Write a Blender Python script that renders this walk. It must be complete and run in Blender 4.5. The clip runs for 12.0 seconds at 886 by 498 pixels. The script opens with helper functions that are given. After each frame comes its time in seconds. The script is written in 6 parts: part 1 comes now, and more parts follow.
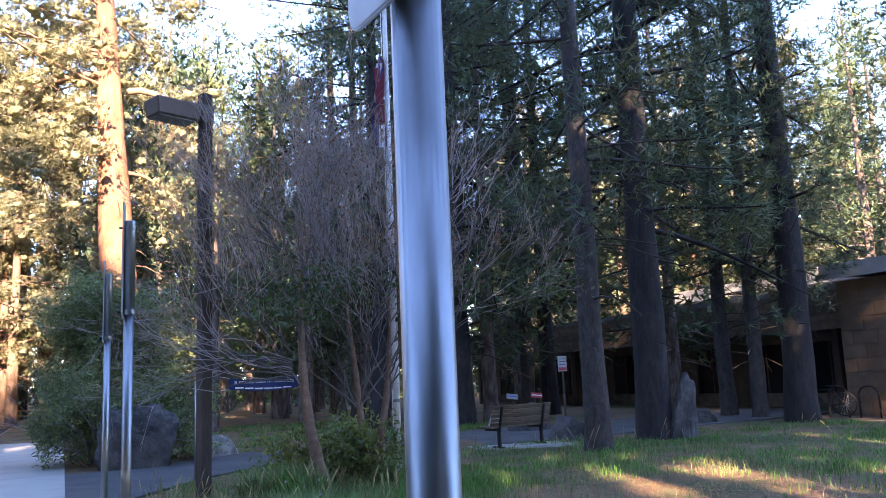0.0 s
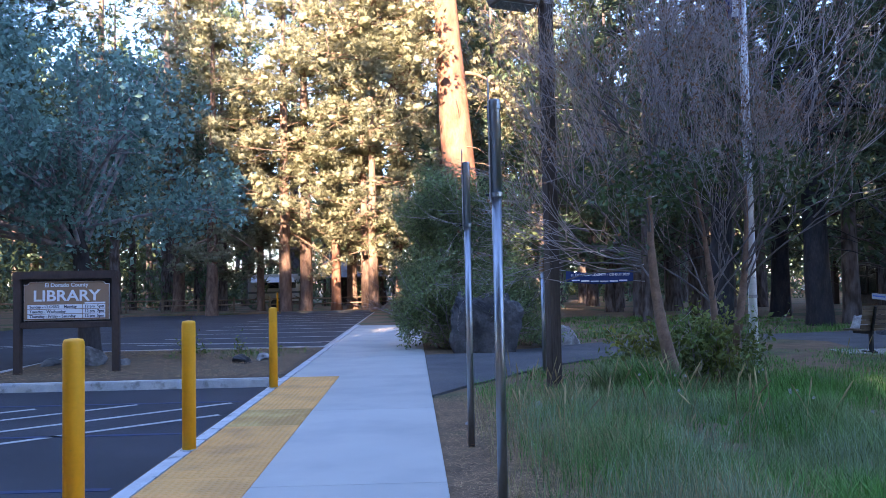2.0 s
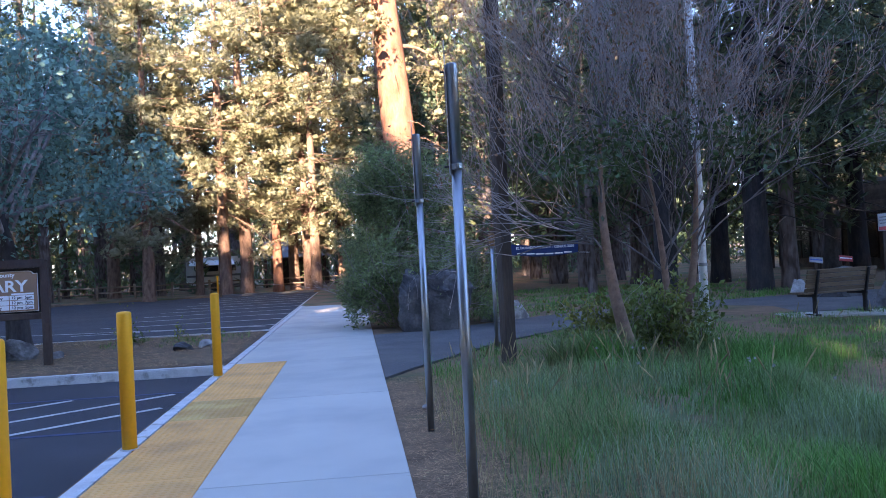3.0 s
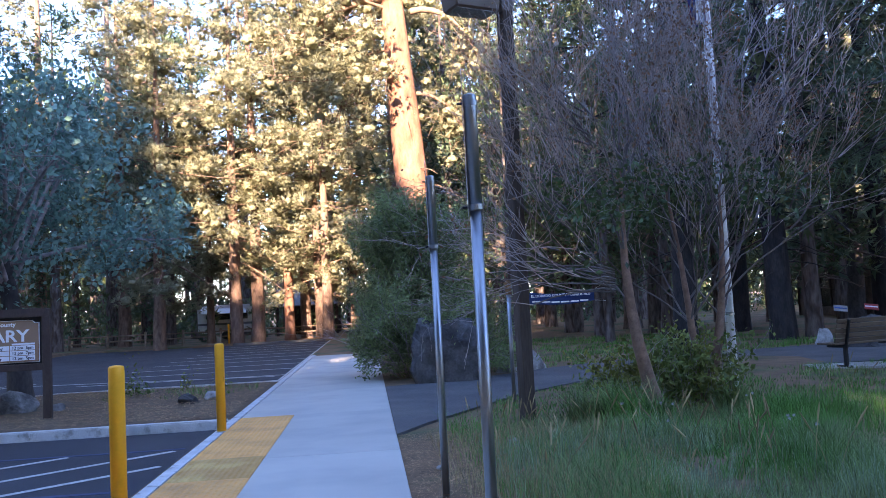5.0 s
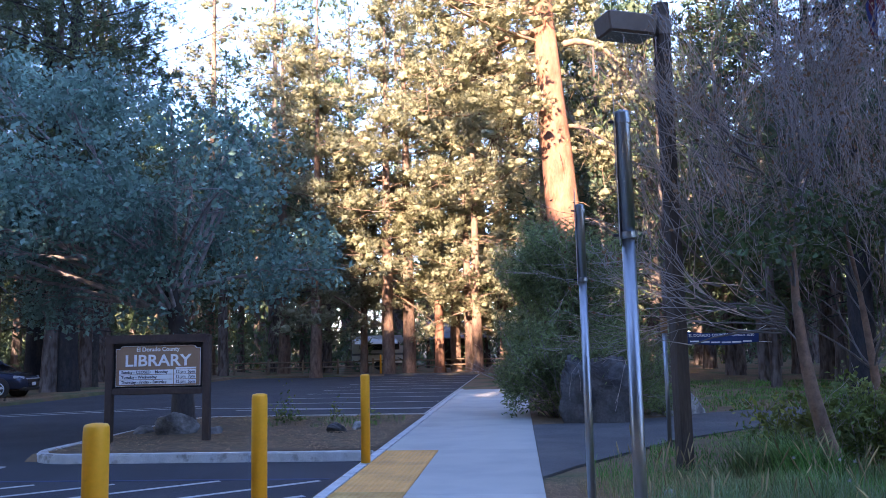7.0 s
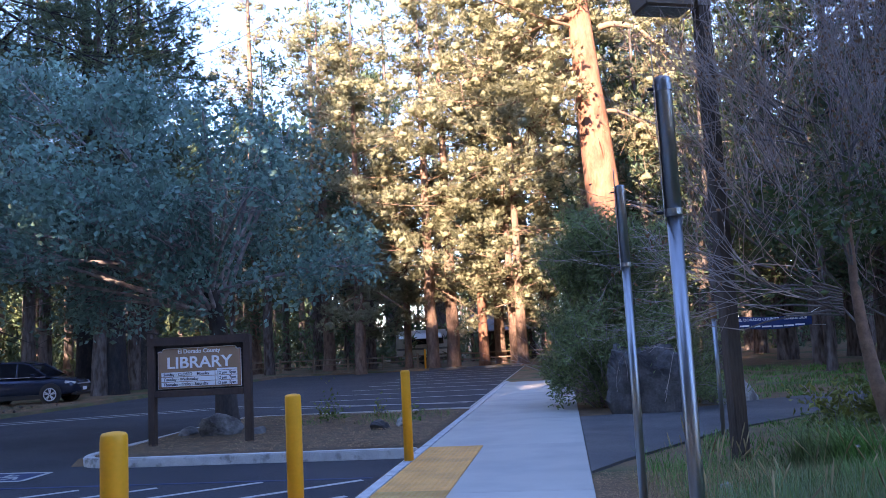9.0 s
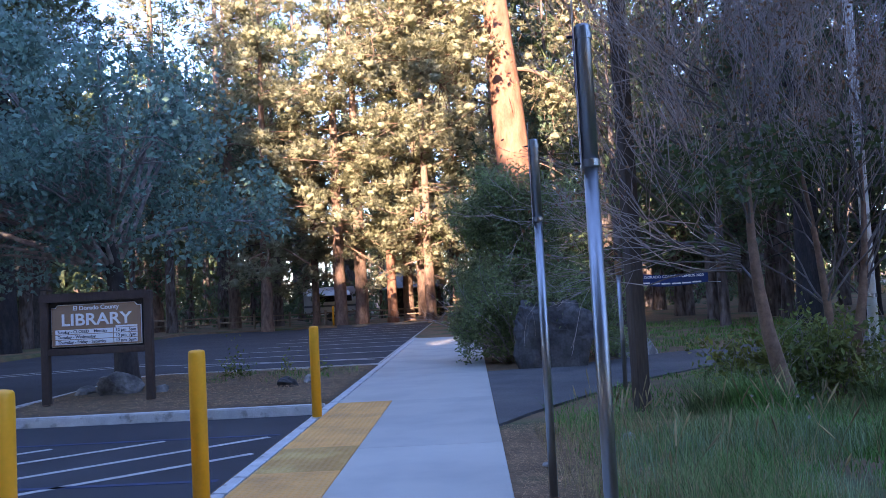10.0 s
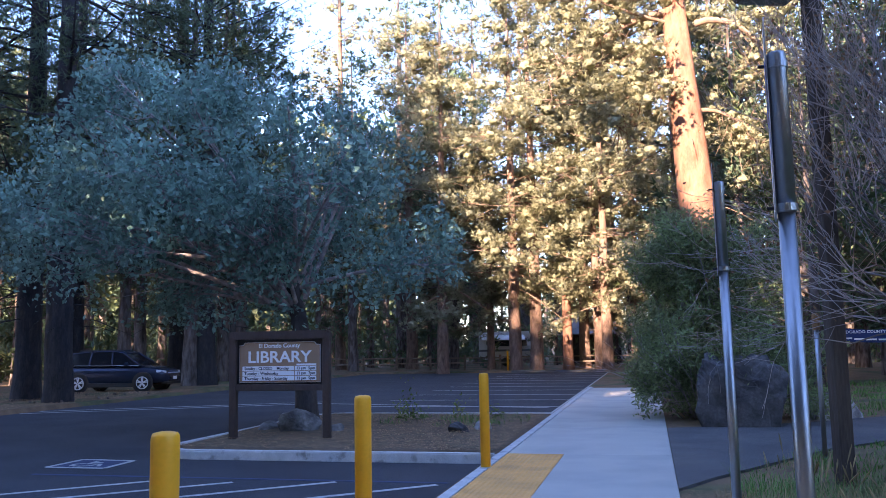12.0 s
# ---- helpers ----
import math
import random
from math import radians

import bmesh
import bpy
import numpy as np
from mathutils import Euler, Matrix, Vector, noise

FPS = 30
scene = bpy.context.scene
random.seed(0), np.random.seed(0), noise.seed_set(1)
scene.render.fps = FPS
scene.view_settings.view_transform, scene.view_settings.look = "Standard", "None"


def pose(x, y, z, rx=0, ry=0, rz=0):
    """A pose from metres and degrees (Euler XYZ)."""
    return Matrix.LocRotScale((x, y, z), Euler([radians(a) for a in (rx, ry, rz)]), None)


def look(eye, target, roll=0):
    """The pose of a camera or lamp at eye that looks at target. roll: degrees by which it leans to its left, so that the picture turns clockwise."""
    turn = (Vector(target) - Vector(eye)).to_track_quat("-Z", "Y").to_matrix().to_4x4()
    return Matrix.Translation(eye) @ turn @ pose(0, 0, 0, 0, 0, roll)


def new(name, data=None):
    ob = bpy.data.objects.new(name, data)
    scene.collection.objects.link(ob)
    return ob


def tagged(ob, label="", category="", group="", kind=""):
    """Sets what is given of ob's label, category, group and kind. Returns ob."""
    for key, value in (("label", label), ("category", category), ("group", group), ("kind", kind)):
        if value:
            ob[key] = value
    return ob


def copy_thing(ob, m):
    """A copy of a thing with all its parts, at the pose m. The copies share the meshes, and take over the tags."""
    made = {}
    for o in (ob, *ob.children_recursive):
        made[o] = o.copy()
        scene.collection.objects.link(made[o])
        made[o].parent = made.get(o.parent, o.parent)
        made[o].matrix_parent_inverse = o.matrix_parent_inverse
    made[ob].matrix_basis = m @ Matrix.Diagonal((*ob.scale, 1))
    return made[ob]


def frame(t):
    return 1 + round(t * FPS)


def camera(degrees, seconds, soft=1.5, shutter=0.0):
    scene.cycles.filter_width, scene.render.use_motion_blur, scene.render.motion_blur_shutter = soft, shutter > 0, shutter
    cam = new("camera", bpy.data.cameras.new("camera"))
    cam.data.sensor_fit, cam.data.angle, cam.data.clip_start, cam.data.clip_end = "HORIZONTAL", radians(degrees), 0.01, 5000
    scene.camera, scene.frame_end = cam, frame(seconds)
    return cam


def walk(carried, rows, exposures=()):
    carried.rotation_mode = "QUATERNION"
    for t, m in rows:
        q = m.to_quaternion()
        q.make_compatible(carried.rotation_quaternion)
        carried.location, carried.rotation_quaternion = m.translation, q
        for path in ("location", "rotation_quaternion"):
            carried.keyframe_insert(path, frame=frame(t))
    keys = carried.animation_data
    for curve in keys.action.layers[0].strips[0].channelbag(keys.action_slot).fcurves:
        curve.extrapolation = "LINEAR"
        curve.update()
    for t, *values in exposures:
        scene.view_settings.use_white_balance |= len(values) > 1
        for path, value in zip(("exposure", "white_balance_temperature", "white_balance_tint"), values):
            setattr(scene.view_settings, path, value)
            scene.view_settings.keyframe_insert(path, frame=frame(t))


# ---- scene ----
cam = camera(56.4, 12.0, soft=0.75)
PATH = [
    (0, (2.284, 0.288, 1.541), (3.112, 2.082, 1.855), -2.4),
    (0.5, (2.183, 0.458, 1.535), (2.889, 2.312, 1.787), -2.8),
    (1, (2.116, 0.594, 1.513), (2.777, 2.478, 1.633), -2.2),
    (1.5, (2.113, 0.721, 1.516), (2.493, 2.683, 1.6), -1.5),
    (2, (2.122, 0.867, 1.503), (2.197, 2.863, 1.59), -1.1),
    (2.5, (2.061, 1.073, 1.504), (2.209, 3.068, 1.534), -2.0),
    (2.7, (2.029, 1.145, 1.517), (2.257, 3.132, 1.541), -3.0),
    (4.3, (2.14, 1.609, 1.542), (2.219, 3.607, 1.57), -2.8),
    (4.5, (2.109, 1.639, 1.537), (2.219, 3.635, 1.601), -2.7),
    (5, (2.067, 1.745, 1.547), (2.256, 3.731, 1.688), -3.0),
    (5.5, (2.09, 1.82, 1.548), (2.223, 3.809, 1.71), -2.5),
    (6, (2.144, 1.869, 1.566), (2.114, 3.855, 1.793), -1.9),
    (6.5, (2.107, 1.977, 1.553), (1.993, 3.959, 1.793), -1.4),
    (8.5, (2.181, 2.304, 1.549), (1.889, 4.27, 1.773), -2.2),
    (9, (2.149, 2.384, 1.554), (1.876, 4.352, 1.779), -3.0),
    (9.5, (2.11, 2.446, 1.536), (1.945, 4.43, 1.724), -3.6),
    (10, (2.113, 2.497, 1.53), (2.053, 4.493, 1.642), -3.0),
    (10.5, (2.156, 2.556, 1.542), (1.952, 4.541, 1.672), -2.6),
    (11, (2.206, 2.626, 1.549), (1.798, 4.574, 1.744), -1.9),
    (11.5, (2.2, 2.667, 1.557), (1.722, 4.597, 1.765), -0.9),
    (12, (2.138, 2.751, 1.571), (1.662, 4.68, 1.805), -1.1),
]
walk(cam, [(t, look(eye, target, roll)) for t, eye, target, roll in PATH], [(0, 3.12, 7000, 30), (0.5, 2.97, 6700, 29), (1, 2.97, 6450, 28), (2, 3.08, 6550, 29), (4.5, 3.06, 6600, 30), (6.5, 2.85, 6600, 32), (12, 2.77, 6550, 33)])

# ---- light ----
SUN_HEADING, SUN_HEIGHT = 13.0, 21.0        # degrees: way the sunlight travels, right of +y; the sun's elevation
world = bpy.data.worlds.new("sky")
scene.world = world
world.use_nodes = True
wn = world.node_tree
sky = wn.nodes.new("ShaderNodeTexSky")
sky.sky_type, sky.sun_disc = "NISHITA", False
sky.sun_elevation, sky.sun_rotation = radians(SUN_HEIGHT), radians(180 + SUN_HEADING)
sky.air_density, sky.dust_density, sky.ozone_density = 1.0, 0.1, 4.5
wn.links.new(sky.outputs[0], wn.nodes["Background"].inputs[0])
wn.nodes["Background"].inputs[1].default_value = 0.15
a_, e_ = radians(SUN_HEADING), radians(SUN_HEIGHT)
SUNWAY = Vector((math.sin(a_) * math.cos(e_), math.cos(a_) * math.cos(e_), -math.sin(e_)))
sun = new("sun", bpy.data.lights.new("sun", "SUN"))
sun.data.energy, sun.data.angle, sun.data.color = 5.0, radians(0.53), (1.0, 0.82, 0.57)
sun.matrix_world = look(-SUNWAY * 100, (0, 0, 0))


# ---- materials ----
def mat(name, base, rough=0.8, metal=0.0, vary=0.25, scale=6.0, fine=60.0, bump=0.0, alt=None, alt_scale=1.5, random_obj=0.0,
        island=0.0, translucent=0.0, spec=0.5, stretch=(1, 1, 1), alt_sharp=(0.45, 0.62), bump_scale=None):
    """A procedural surface: base colour varied at two scales, an optional second colour in patches, grain and relief."""
    m = bpy.data.materials.new(name)
    m.use_nodes = True
    t = m.node_tree
    n, l = t.nodes, t.links
    b = n["Principled BSDF"]
    b.inputs["Roughness"].default_value, b.inputs["Metallic"].default_value = rough, metal
    b.inputs["Specular IOR Level"].default_value = spec
    geo = n.new("ShaderNodeNewGeometry")
    mp = n.new("ShaderNodeMapping")
    mp.inputs["Scale"].default_value = stretch
    l.new(geo.outputs["Position"], mp.inputs["Vector"])
    def noise_at(sc, detail=4):
        k = n.new("ShaderNodeTexNoise")
        k.inputs["Scale"].default_value, k.inputs["Detail"].default_value = sc, detail
        l.new(mp.outputs[0], k.inputs["Vector"])
        return k.outputs["Fac"]
    def rng(src, a, bb, c, d):
        k = n.new("ShaderNodeMapRange")
        for i, v in zip((1, 2, 3, 4), (a, bb, c, d)):
            k.inputs[i].default_value = v
        l.new(src, k.inputs[0])
        return k.outputs[0]
    def mix(fac, a, bb, kind="MIX"):
        k = n.new("ShaderNodeMix")
        k.data_type, k.blend_type = "RGBA", kind
        for sock, v in ((k.inputs[0], fac), (k.inputs[6], a), (k.inputs[7], bb)):
            if isinstance(v, (int, float)):
                sock.default_value = v
            elif isinstance(v, tuple):
                sock.default_value = (*v, 1) if len(v) == 3 else v
            else:
                l.new(v, sock)
        return k.outputs[2]
    col = mix(1.0, base, base)
    if alt:
        col = mix(rng(noise_at(alt_scale, 6), alt_sharp[0], alt_sharp[1], 0, 1), base, alt)
    big = rng(noise_at(scale), 0.25, 0.75, 1 - vary, 1 + vary)
    small = rng(noise_at(fine, 3), 0.25, 0.75, 1 - vary * 0.6, 1 + vary * 0.6)
    for f in (big, small):
        k = n.new("ShaderNodeVectorMath")
        k.operation = "SCALE"
        l.new(col, k.inputs[0])
        l.new(f, k.inputs["Scale"])
        col = k.outputs[0]
    for amount, node, out in ((random_obj, "ShaderNodeObjectInfo", "Random"), (island, "ShaderNodeNewGeometry", "Random Per Island")):
        if amount:
            k = n.new("ShaderNodeVectorMath")
            k.operation = "SCALE"
            l.new(col, k.inputs[0])
            l.new(rng(n.new(node).outputs[out], 0, 1, 1 - amount, 1 + amount), k.inputs["Scale"])
            col = k.outputs[0]
    l.new(col, b.inputs["Base Color"])
    l.new(rng(noise_at(fine * 0.6), 0.2, 0.8, max(0.02, rough - 0.1), min(1, rough + 0.1)), b.inputs["Roughness"])
    if bump:
        k = n.new("ShaderNodeBump")
        k.inputs["Strength"].default_value, k.inputs["Distance"].default_value = bump, 0.02
        l.new(noise_at(bump_scale or fine, 5), k.inputs["Height"])
        l.new(k.outputs[0], b.inputs["Normal"])
    if translucent:
        tr = n.new("ShaderNodeBsdfTranslucent")
        l.new(col, tr.inputs[0])
        ms = n.new("ShaderNodeMixShader")
        ms.inputs[0].default_value = translucent
        l.new(b.outputs[0], ms.inputs[1])
        l.new(tr.outputs[0], ms.inputs[2])
        l.new(ms.outputs[0], n["Material Output"].inputs[0])
    return m


M_SOIL = mat("needle litter soil", (0.175, 0.105, 0.055), 0.95, vary=0.35, scale=2.5, fine=45, bump=0.6, alt=(0.075, 0.085, 0.03), alt_scale=0.35, alt_sharp=(0.5, 0.6))
M_DIRT = mat("bare dirt with needles", (0.15, 0.095, 0.055), 0.95, vary=0.4, scale=5, fine=90, bump=0.7, alt=(0.13, 0.095, 0.06), alt_scale=3)
M_ASPHALT = mat("dark asphalt", (0.027, 0.030, 0.037), 0.88, vary=0.25, scale=0.7, fine=220, bump=0.35, alt=(0.036, 0.039, 0.045), alt_scale=0.5)
M_PATH = mat("worn asphalt path", (0.085, 0.085, 0.085), 0.9, vary=0.22, scale=1.2, fine=180, bump=0.35, alt=(0.11, 0.105, 0.1), alt_scale=1.0)
M_CONCRETE = mat("broom-finished concrete", (0.44, 0.425, 0.375), 0.85, vary=0.08, scale=0.8, fine=120, bump=0.12, alt=(0.385, 0.375, 0.34), alt_scale=0.9, random_obj=0.04)
M_KERB = mat("chipped kerb concrete", (0.50, 0.50, 0.485), 0.9, vary=0.2, scale=4, fine=70, bump=0.4, alt=(0.28, 0.27, 0.255), alt_scale=5, alt_sharp=(0.58, 0.68))
M_TACTILE = mat("yellow tactile plastic", (0.76, 0.36, 0.10), 0.75, vary=0.12, scale=2, fine=50, alt=(0.58, 0.28, 0.085), alt_scale=1.6, alt_sharp=(0.5, 0.7), random_obj=0.06)
M_TACTILE_WORN = mat("orange tactile plastic", (0.50, 0.25, 0.06), 0.75, vary=0.15, scale=2, fine=50, alt=(0.55, 0.33, 0.10), alt_scale=2.0)
M_YELLOW = mat("yellow bollard paint", (0.92, 0.41, 0.012), 0.5, vary=0.06, scale=5, fine=40, alt=(0.55, 0.3, 0.03), alt_scale=7, alt_sharp=(0.66, 0.74))
M_GALV = mat("galvanised steel", (0.31, 0.33, 0.35), 0.36, 0.95, vary=0.12, scale=9, fine=70, stretch=(1, 1, 0.25))
M_RUST = mat("rusty steel", (0.28, 0.16, 0.08), 0.8, 0.3, vary=0.4, scale=20, fine=90)
M_WHITE = mat("white road paint", (0.42, 0.42, 0.40), 0.8, vary=0.15, scale=3, fine=60, alt=(0.2, 0.2, 0.2), alt_scale=9, alt_sharp=(0.62, 0.72))
M_BLUE = mat("blue road paint", (0.022, 0.042, 0.10), 0.8, vary=0.25, scale=4, fine=60)
# near-black copy of the pine bark, with the canopy's shade in its colour
M_BARK_GROVE_SHADE = mat("furrowed bark darkened for shade", (0.022, 0.021, 0.023), 0.95, vary=0.45, scale=5, fine=28, bump=1.0, alt=(0.036, 0.03, 0.029), alt_scale=7, stretch=(1, 1, 0.3), bump_scale=12)
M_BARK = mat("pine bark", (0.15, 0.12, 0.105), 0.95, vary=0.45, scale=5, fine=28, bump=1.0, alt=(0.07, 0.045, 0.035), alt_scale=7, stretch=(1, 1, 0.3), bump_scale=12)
M_BARK_OAK = mat("dark rough bark", (0.055, 0.047, 0.045), 0.95, vary=0.4, scale=6, fine=30, bump=1.0, stretch=(1, 1, 0.35), bump_scale=14)
M_BARK_RED = mat("orange ponderosa bark", (0.245, 0.12, 0.075), 0.92, vary=0.35, scale=3, fine=22, bump=1.0, alt=(0.22, 0.09, 0.05), alt_scale=5, stretch=(1, 1, 0.35), alt_sharp=(0.5, 0.66), bump_scale=9)
# its grey is lowered too, for the shade over the grove
M_BARK_SCALY = mat("grey scaly bark", (0.06, 0.053, 0.05), 0.95, vary=0.4, scale=6, fine=24, bump=1.0, alt=(0.045, 0.04, 0.038), alt_scale=9, stretch=(1, 1, 0.5), bump_scale=14)
M_BARK_TAN = mat("tan pine bark", (0.22, 0.14, 0.10), 0.92, vary=0.4, scale=4, fine=22, bump=1.0, alt=(0.15, 0.09, 0.065), alt_scale=6, stretch=(1, 1, 0.35), bump_scale=9)
M_BARK_GREY = mat("grey twig bark", (0.27, 0.235, 0.225), 0.9, vary=0.35, scale=8, fine=60, alt=(0.38, 0.32, 0.30), alt_scale=4)
M_LIMB_GREY = mat("grey limb bark", (0.15, 0.13, 0.125), 0.9, vary=0.35, scale=4, fine=40)
M_TWIG = mat("grey-brown twigs", (0.34, 0.295, 0.285), 0.9, vary=0.35, scale=2, fine=40, alt=(0.42, 0.32, 0.26), alt_scale=1.2)
M_LIMB = mat("weathered limb bark", (0.22, 0.145, 0.10), 0.9, vary=0.35, scale=5, fine=40)
# low sun put into the colour: far paler than needles are
M_NEEDLE_SUNLIT = mat("pine needles paled as sunlit", (0.38, 0.385, 0.245), 0.7, vary=0.22, scale=0.5, fine=14, island=0.14, translucent=0.4, spec=0.3, alt=(0.26, 0.255, 0.15), alt_scale=0.45)
# the darker needle copy, coloured for pines that stand in shade
M_NEEDLE_SHADE = mat("dark shade-toned pine needles", (0.085, 0.14, 0.08), 0.6, vary=0.3, scale=0.6, fine=3, island=0.35, translucent=0.3, alt=(0.10, 0.125, 0.045), alt_scale=0.5)
M_OAK = mat("blue-green broad leaves", (0.195, 0.345, 0.28), 0.42, vary=0.3, scale=0.8, fine=6, island=0.45, translucent=0.38, alt=(0.125, 0.235, 0.185), alt_scale=0.7)
M_WILLOW = mat("narrow grey-green leaves", (0.20, 0.27, 0.11), 0.5, vary=0.3, scale=0.9, fine=6, island=0.4, translucent=0.35, alt=(0.19, 0.21, 0.09), alt_scale=0.8)
M_SHRUB = mat("small green leaves", (0.125, 0.185, 0.045), 0.5, vary=0.3, scale=1.5, fine=8, island=0.4, translucent=0.35, alt=(0.19, 0.20, 0.045), alt_scale=1.2)
M_LEAF_DARK = mat("dark green leaves", (0.05, 0.095, 0.03), 0.5, vary=0.3, scale=1.5, fine=8, island=0.4, translucent=0.3, alt=(0.08, 0.10, 0.03), alt_scale=1.2)
M_DRYLEAF = mat("dry brown leaves", (0.27, 0.15, 0.085), 0.8, vary=0.3, scale=3, fine=10, island=0.4, translucent=0.25)
M_GRASS = mat("grass blades", (0.105, 0.26, 0.055), 0.6, vary=0.3, scale=0.7, fine=5, island=0.45, translucent=0.35, spec=0.25, alt=(0.19, 0.26, 0.10), alt_scale=0.6)
M_GRASS_PALE = mat("pale grass stalks", (0.27, 0.36, 0.20), 0.7, vary=0.3, scale=0.9, fine=6, island=0.35, translucent=0.3, spec=0.25)
M_STRAW = mat("dry straw", (0.36, 0.27, 0.13), 0.8, vary=0.3, scale=2, fine=10, island=0.4, translucent=0.2)
M_LITTER = mat("fallen pine needles paled as sunlit", (0.36, 0.205, 0.105), 0.85, vary=0.3, scale=2, fine=10, island=0.5)
M_ROCK = mat("granite boulder", (0.085, 0.083, 0.082), 0.92, vary=0.45, scale=4, fine=22, bump=1.0, alt=(0.045, 0.043, 0.045), alt_scale=2.2, alt_sharp=(0.44, 0.6), bump_scale=9)
M_ROCK_GREY = mat("weathered grey stone", (0.20, 0.19, 0.18), 0.92, vary=0.4, scale=5, fine=30, bump=1.0, alt=(0.10, 0.095, 0.09), alt_scale=4, bump_scale=12)
M_ROCK_PALE = mat("pale granite", (0.36, 0.35, 0.33), 0.92, vary=0.3, scale=4, fine=35, bump=0.8, alt=(0.2, 0.19, 0.18), alt_scale=5)
M_SIGNWOOD = mat("dark brown painted timber", (0.055, 0.035, 0.028), 0.7, vary=0.25, scale=4, fine=40, bump=0.3, stretch=(1, 1, 0.4))
M_TIMBER = mat("weathered timber post", (0.065, 0.046, 0.035), 0.85, vary=0.3, scale=5, fine=40, bump=0.6, stretch=(1, 1, 0.15))
M_LAMPBOX = mat("bronze lamp housing", (0.14, 0.10, 0.075), 0.5, 0.2, vary=0.12, scale=3, fine=30)
M_LENS = mat("dull lamp lens", (0.22, 0.22, 0.2), 0.25, vary=0.1)
M_PANEL = mat("tan sign board", (0.33, 0.20, 0.12), 0.6, vary=0.08, scale=3, fine=40)
M_TEXT = mat("off-white lettering", (0.86, 0.86, 0.84), 0.6, vary=0.05)
M_PLATE = mat("white name strip", (0.84, 0.85, 0.86), 0.6, vary=0.05)
M_INK = mat("dark lettering", (0.03, 0.03, 0.04), 0.7, vary=0.05)
M_ALU = mat("bare sign aluminium", (0.6, 0.61, 0.62), 0.5, 0.3, vary=0.12, scale=5, fine=30)
M_SIGNBLUE = mat("blue reflective sheet", (0.03, 0.12, 0.42), 0.4, vary=0.08)
M_SHEET = mat("glossy sign sheet", (0.82, 0.84, 0.86), 0.45, vary=0.06)
M_POLE = mat("white flagpole paint", (0.8, 0.81, 0.8), 0.4, 0.1, vary=0.15, scale=6, fine=30, alt=(0.25, 0.24, 0.22), alt_scale=5, alt_sharp=(0.62, 0.7))
M_FLAGRED = mat("red flag cloth", (0.16, 0.015, 0.025), 0.8, vary=0.15)
M_FLAGWHITE = mat("white flag cloth", (0.7, 0.7, 0.7), 0.8, vary=0.1)
M_FLAGBLUE = mat("navy flag cloth", (0.02, 0.03, 0.12), 0.8, vary=0.15)
M_BANNER = mat("blue banner vinyl", (0.010, 0.038, 0.15), 0.5, vary=0.12, scale=1.5, fine=20)
M_SLAT = mat("bench slats", (0.13, 0.09, 0.055), 0.75, vary=0.25, scale=6, fine=50, stretch=(0.3, 0.3, 1), random_obj=0.2)
M_IRON = mat("black painted iron", (0.02, 0.02, 0.022), 0.5, 0.4, vary=0.15)
M_SHINGLE = mat("dark cedar cladding", (0.20, 0.15, 0.12), 0.9, vary=0.35, scale=3, fine=25, bump=0.6, random_obj=0.25)
M_WALL = mat("brown masonry wall", (0.18, 0.125, 0.085), 0.9, vary=0.3, scale=2, fine=25, bump=0.6)
M_FASCIA = mat("pale roof fascia", (0.38, 0.38, 0.37), 0.7, vary=0.15, scale=2, fine=20)
M_GLASS = mat("dark window glass", (0.012, 0.014, 0.018), 0.08, vary=0.1, spec=0.35)
M_CARPAINT = mat("dark blue-grey car paint", (0.03, 0.04, 0.07), 0.2, 0.4, vary=0.05)
M_CARDARK = mat("black car trim", (0.012, 0.012, 0.013), 0.55, vary=0.1)
M_TYRE = mat("tyre rubber", (0.018, 0.018, 0.018), 0.85, vary=0.15)
M_CHROME = mat("bright wheel alloy", (0.62, 0.64, 0.67), 0.35, 0.45, vary=0.05)
M_HEADLIGHT = mat("clear headlight", (0.5, 0.53, 0.56), 0.12, 0.3, vary=0.05)
M_CAMPER = mat("white camper skin", (0.82, 0.82, 0.80), 0.5, vary=0.08, scale=2, fine=20)
M_ROOFGREY = mat("grey shelter roof", (0.20, 0.21, 0.23), 0.7, vary=0.2)
M_FENCE = mat("split rail timber", (0.22, 0.16, 0.11), 0.9, vary=0.3, scale=5, fine=30, random_obj=0.2)
M_RED = mat("red plastic", (0.45, 0.06, 0.06), 0.5, vary=0.1)
M_WOODCUT = mat("peeling brown bark", (0.21, 0.125, 0.085), 0.85, vary=0.35, scale=8, fine=40)


# ---- mesh tools ----
def np_mesh(name, V, F, material, smooth=False):
    """A mesh from numpy arrays of points and triangles (or quads)."""
    me = bpy.data.meshes.new(name)
    V, F = np.asarray(V, np.float32), np.asarray(F, np.int32)
    k = F.shape[1]
    me.vertices.add(len(V))
    me.vertices.foreach_set("co", V.ravel())
    me.loops.add(F.size)
    me.loops.foreach_set("vertex_index", F.ravel())
    me.polygons.add(len(F))
    me.polygons.foreach_set("loop_start", np.arange(0, F.size, k, dtype=np.int32))
    me.polygons.foreach_set("use_smooth", np.full(len(F), smooth))
    me.materials.append(material)
    me.update(calc_edges=True)
    return me


def child(name, me, parent=None, label="", at=None):
    ob = new(name, me)
    if parent is not None:
        ob.parent = parent
    if at is not None:
        ob.matrix_local = at
    if label:
        tagged(ob, label)
    return ob


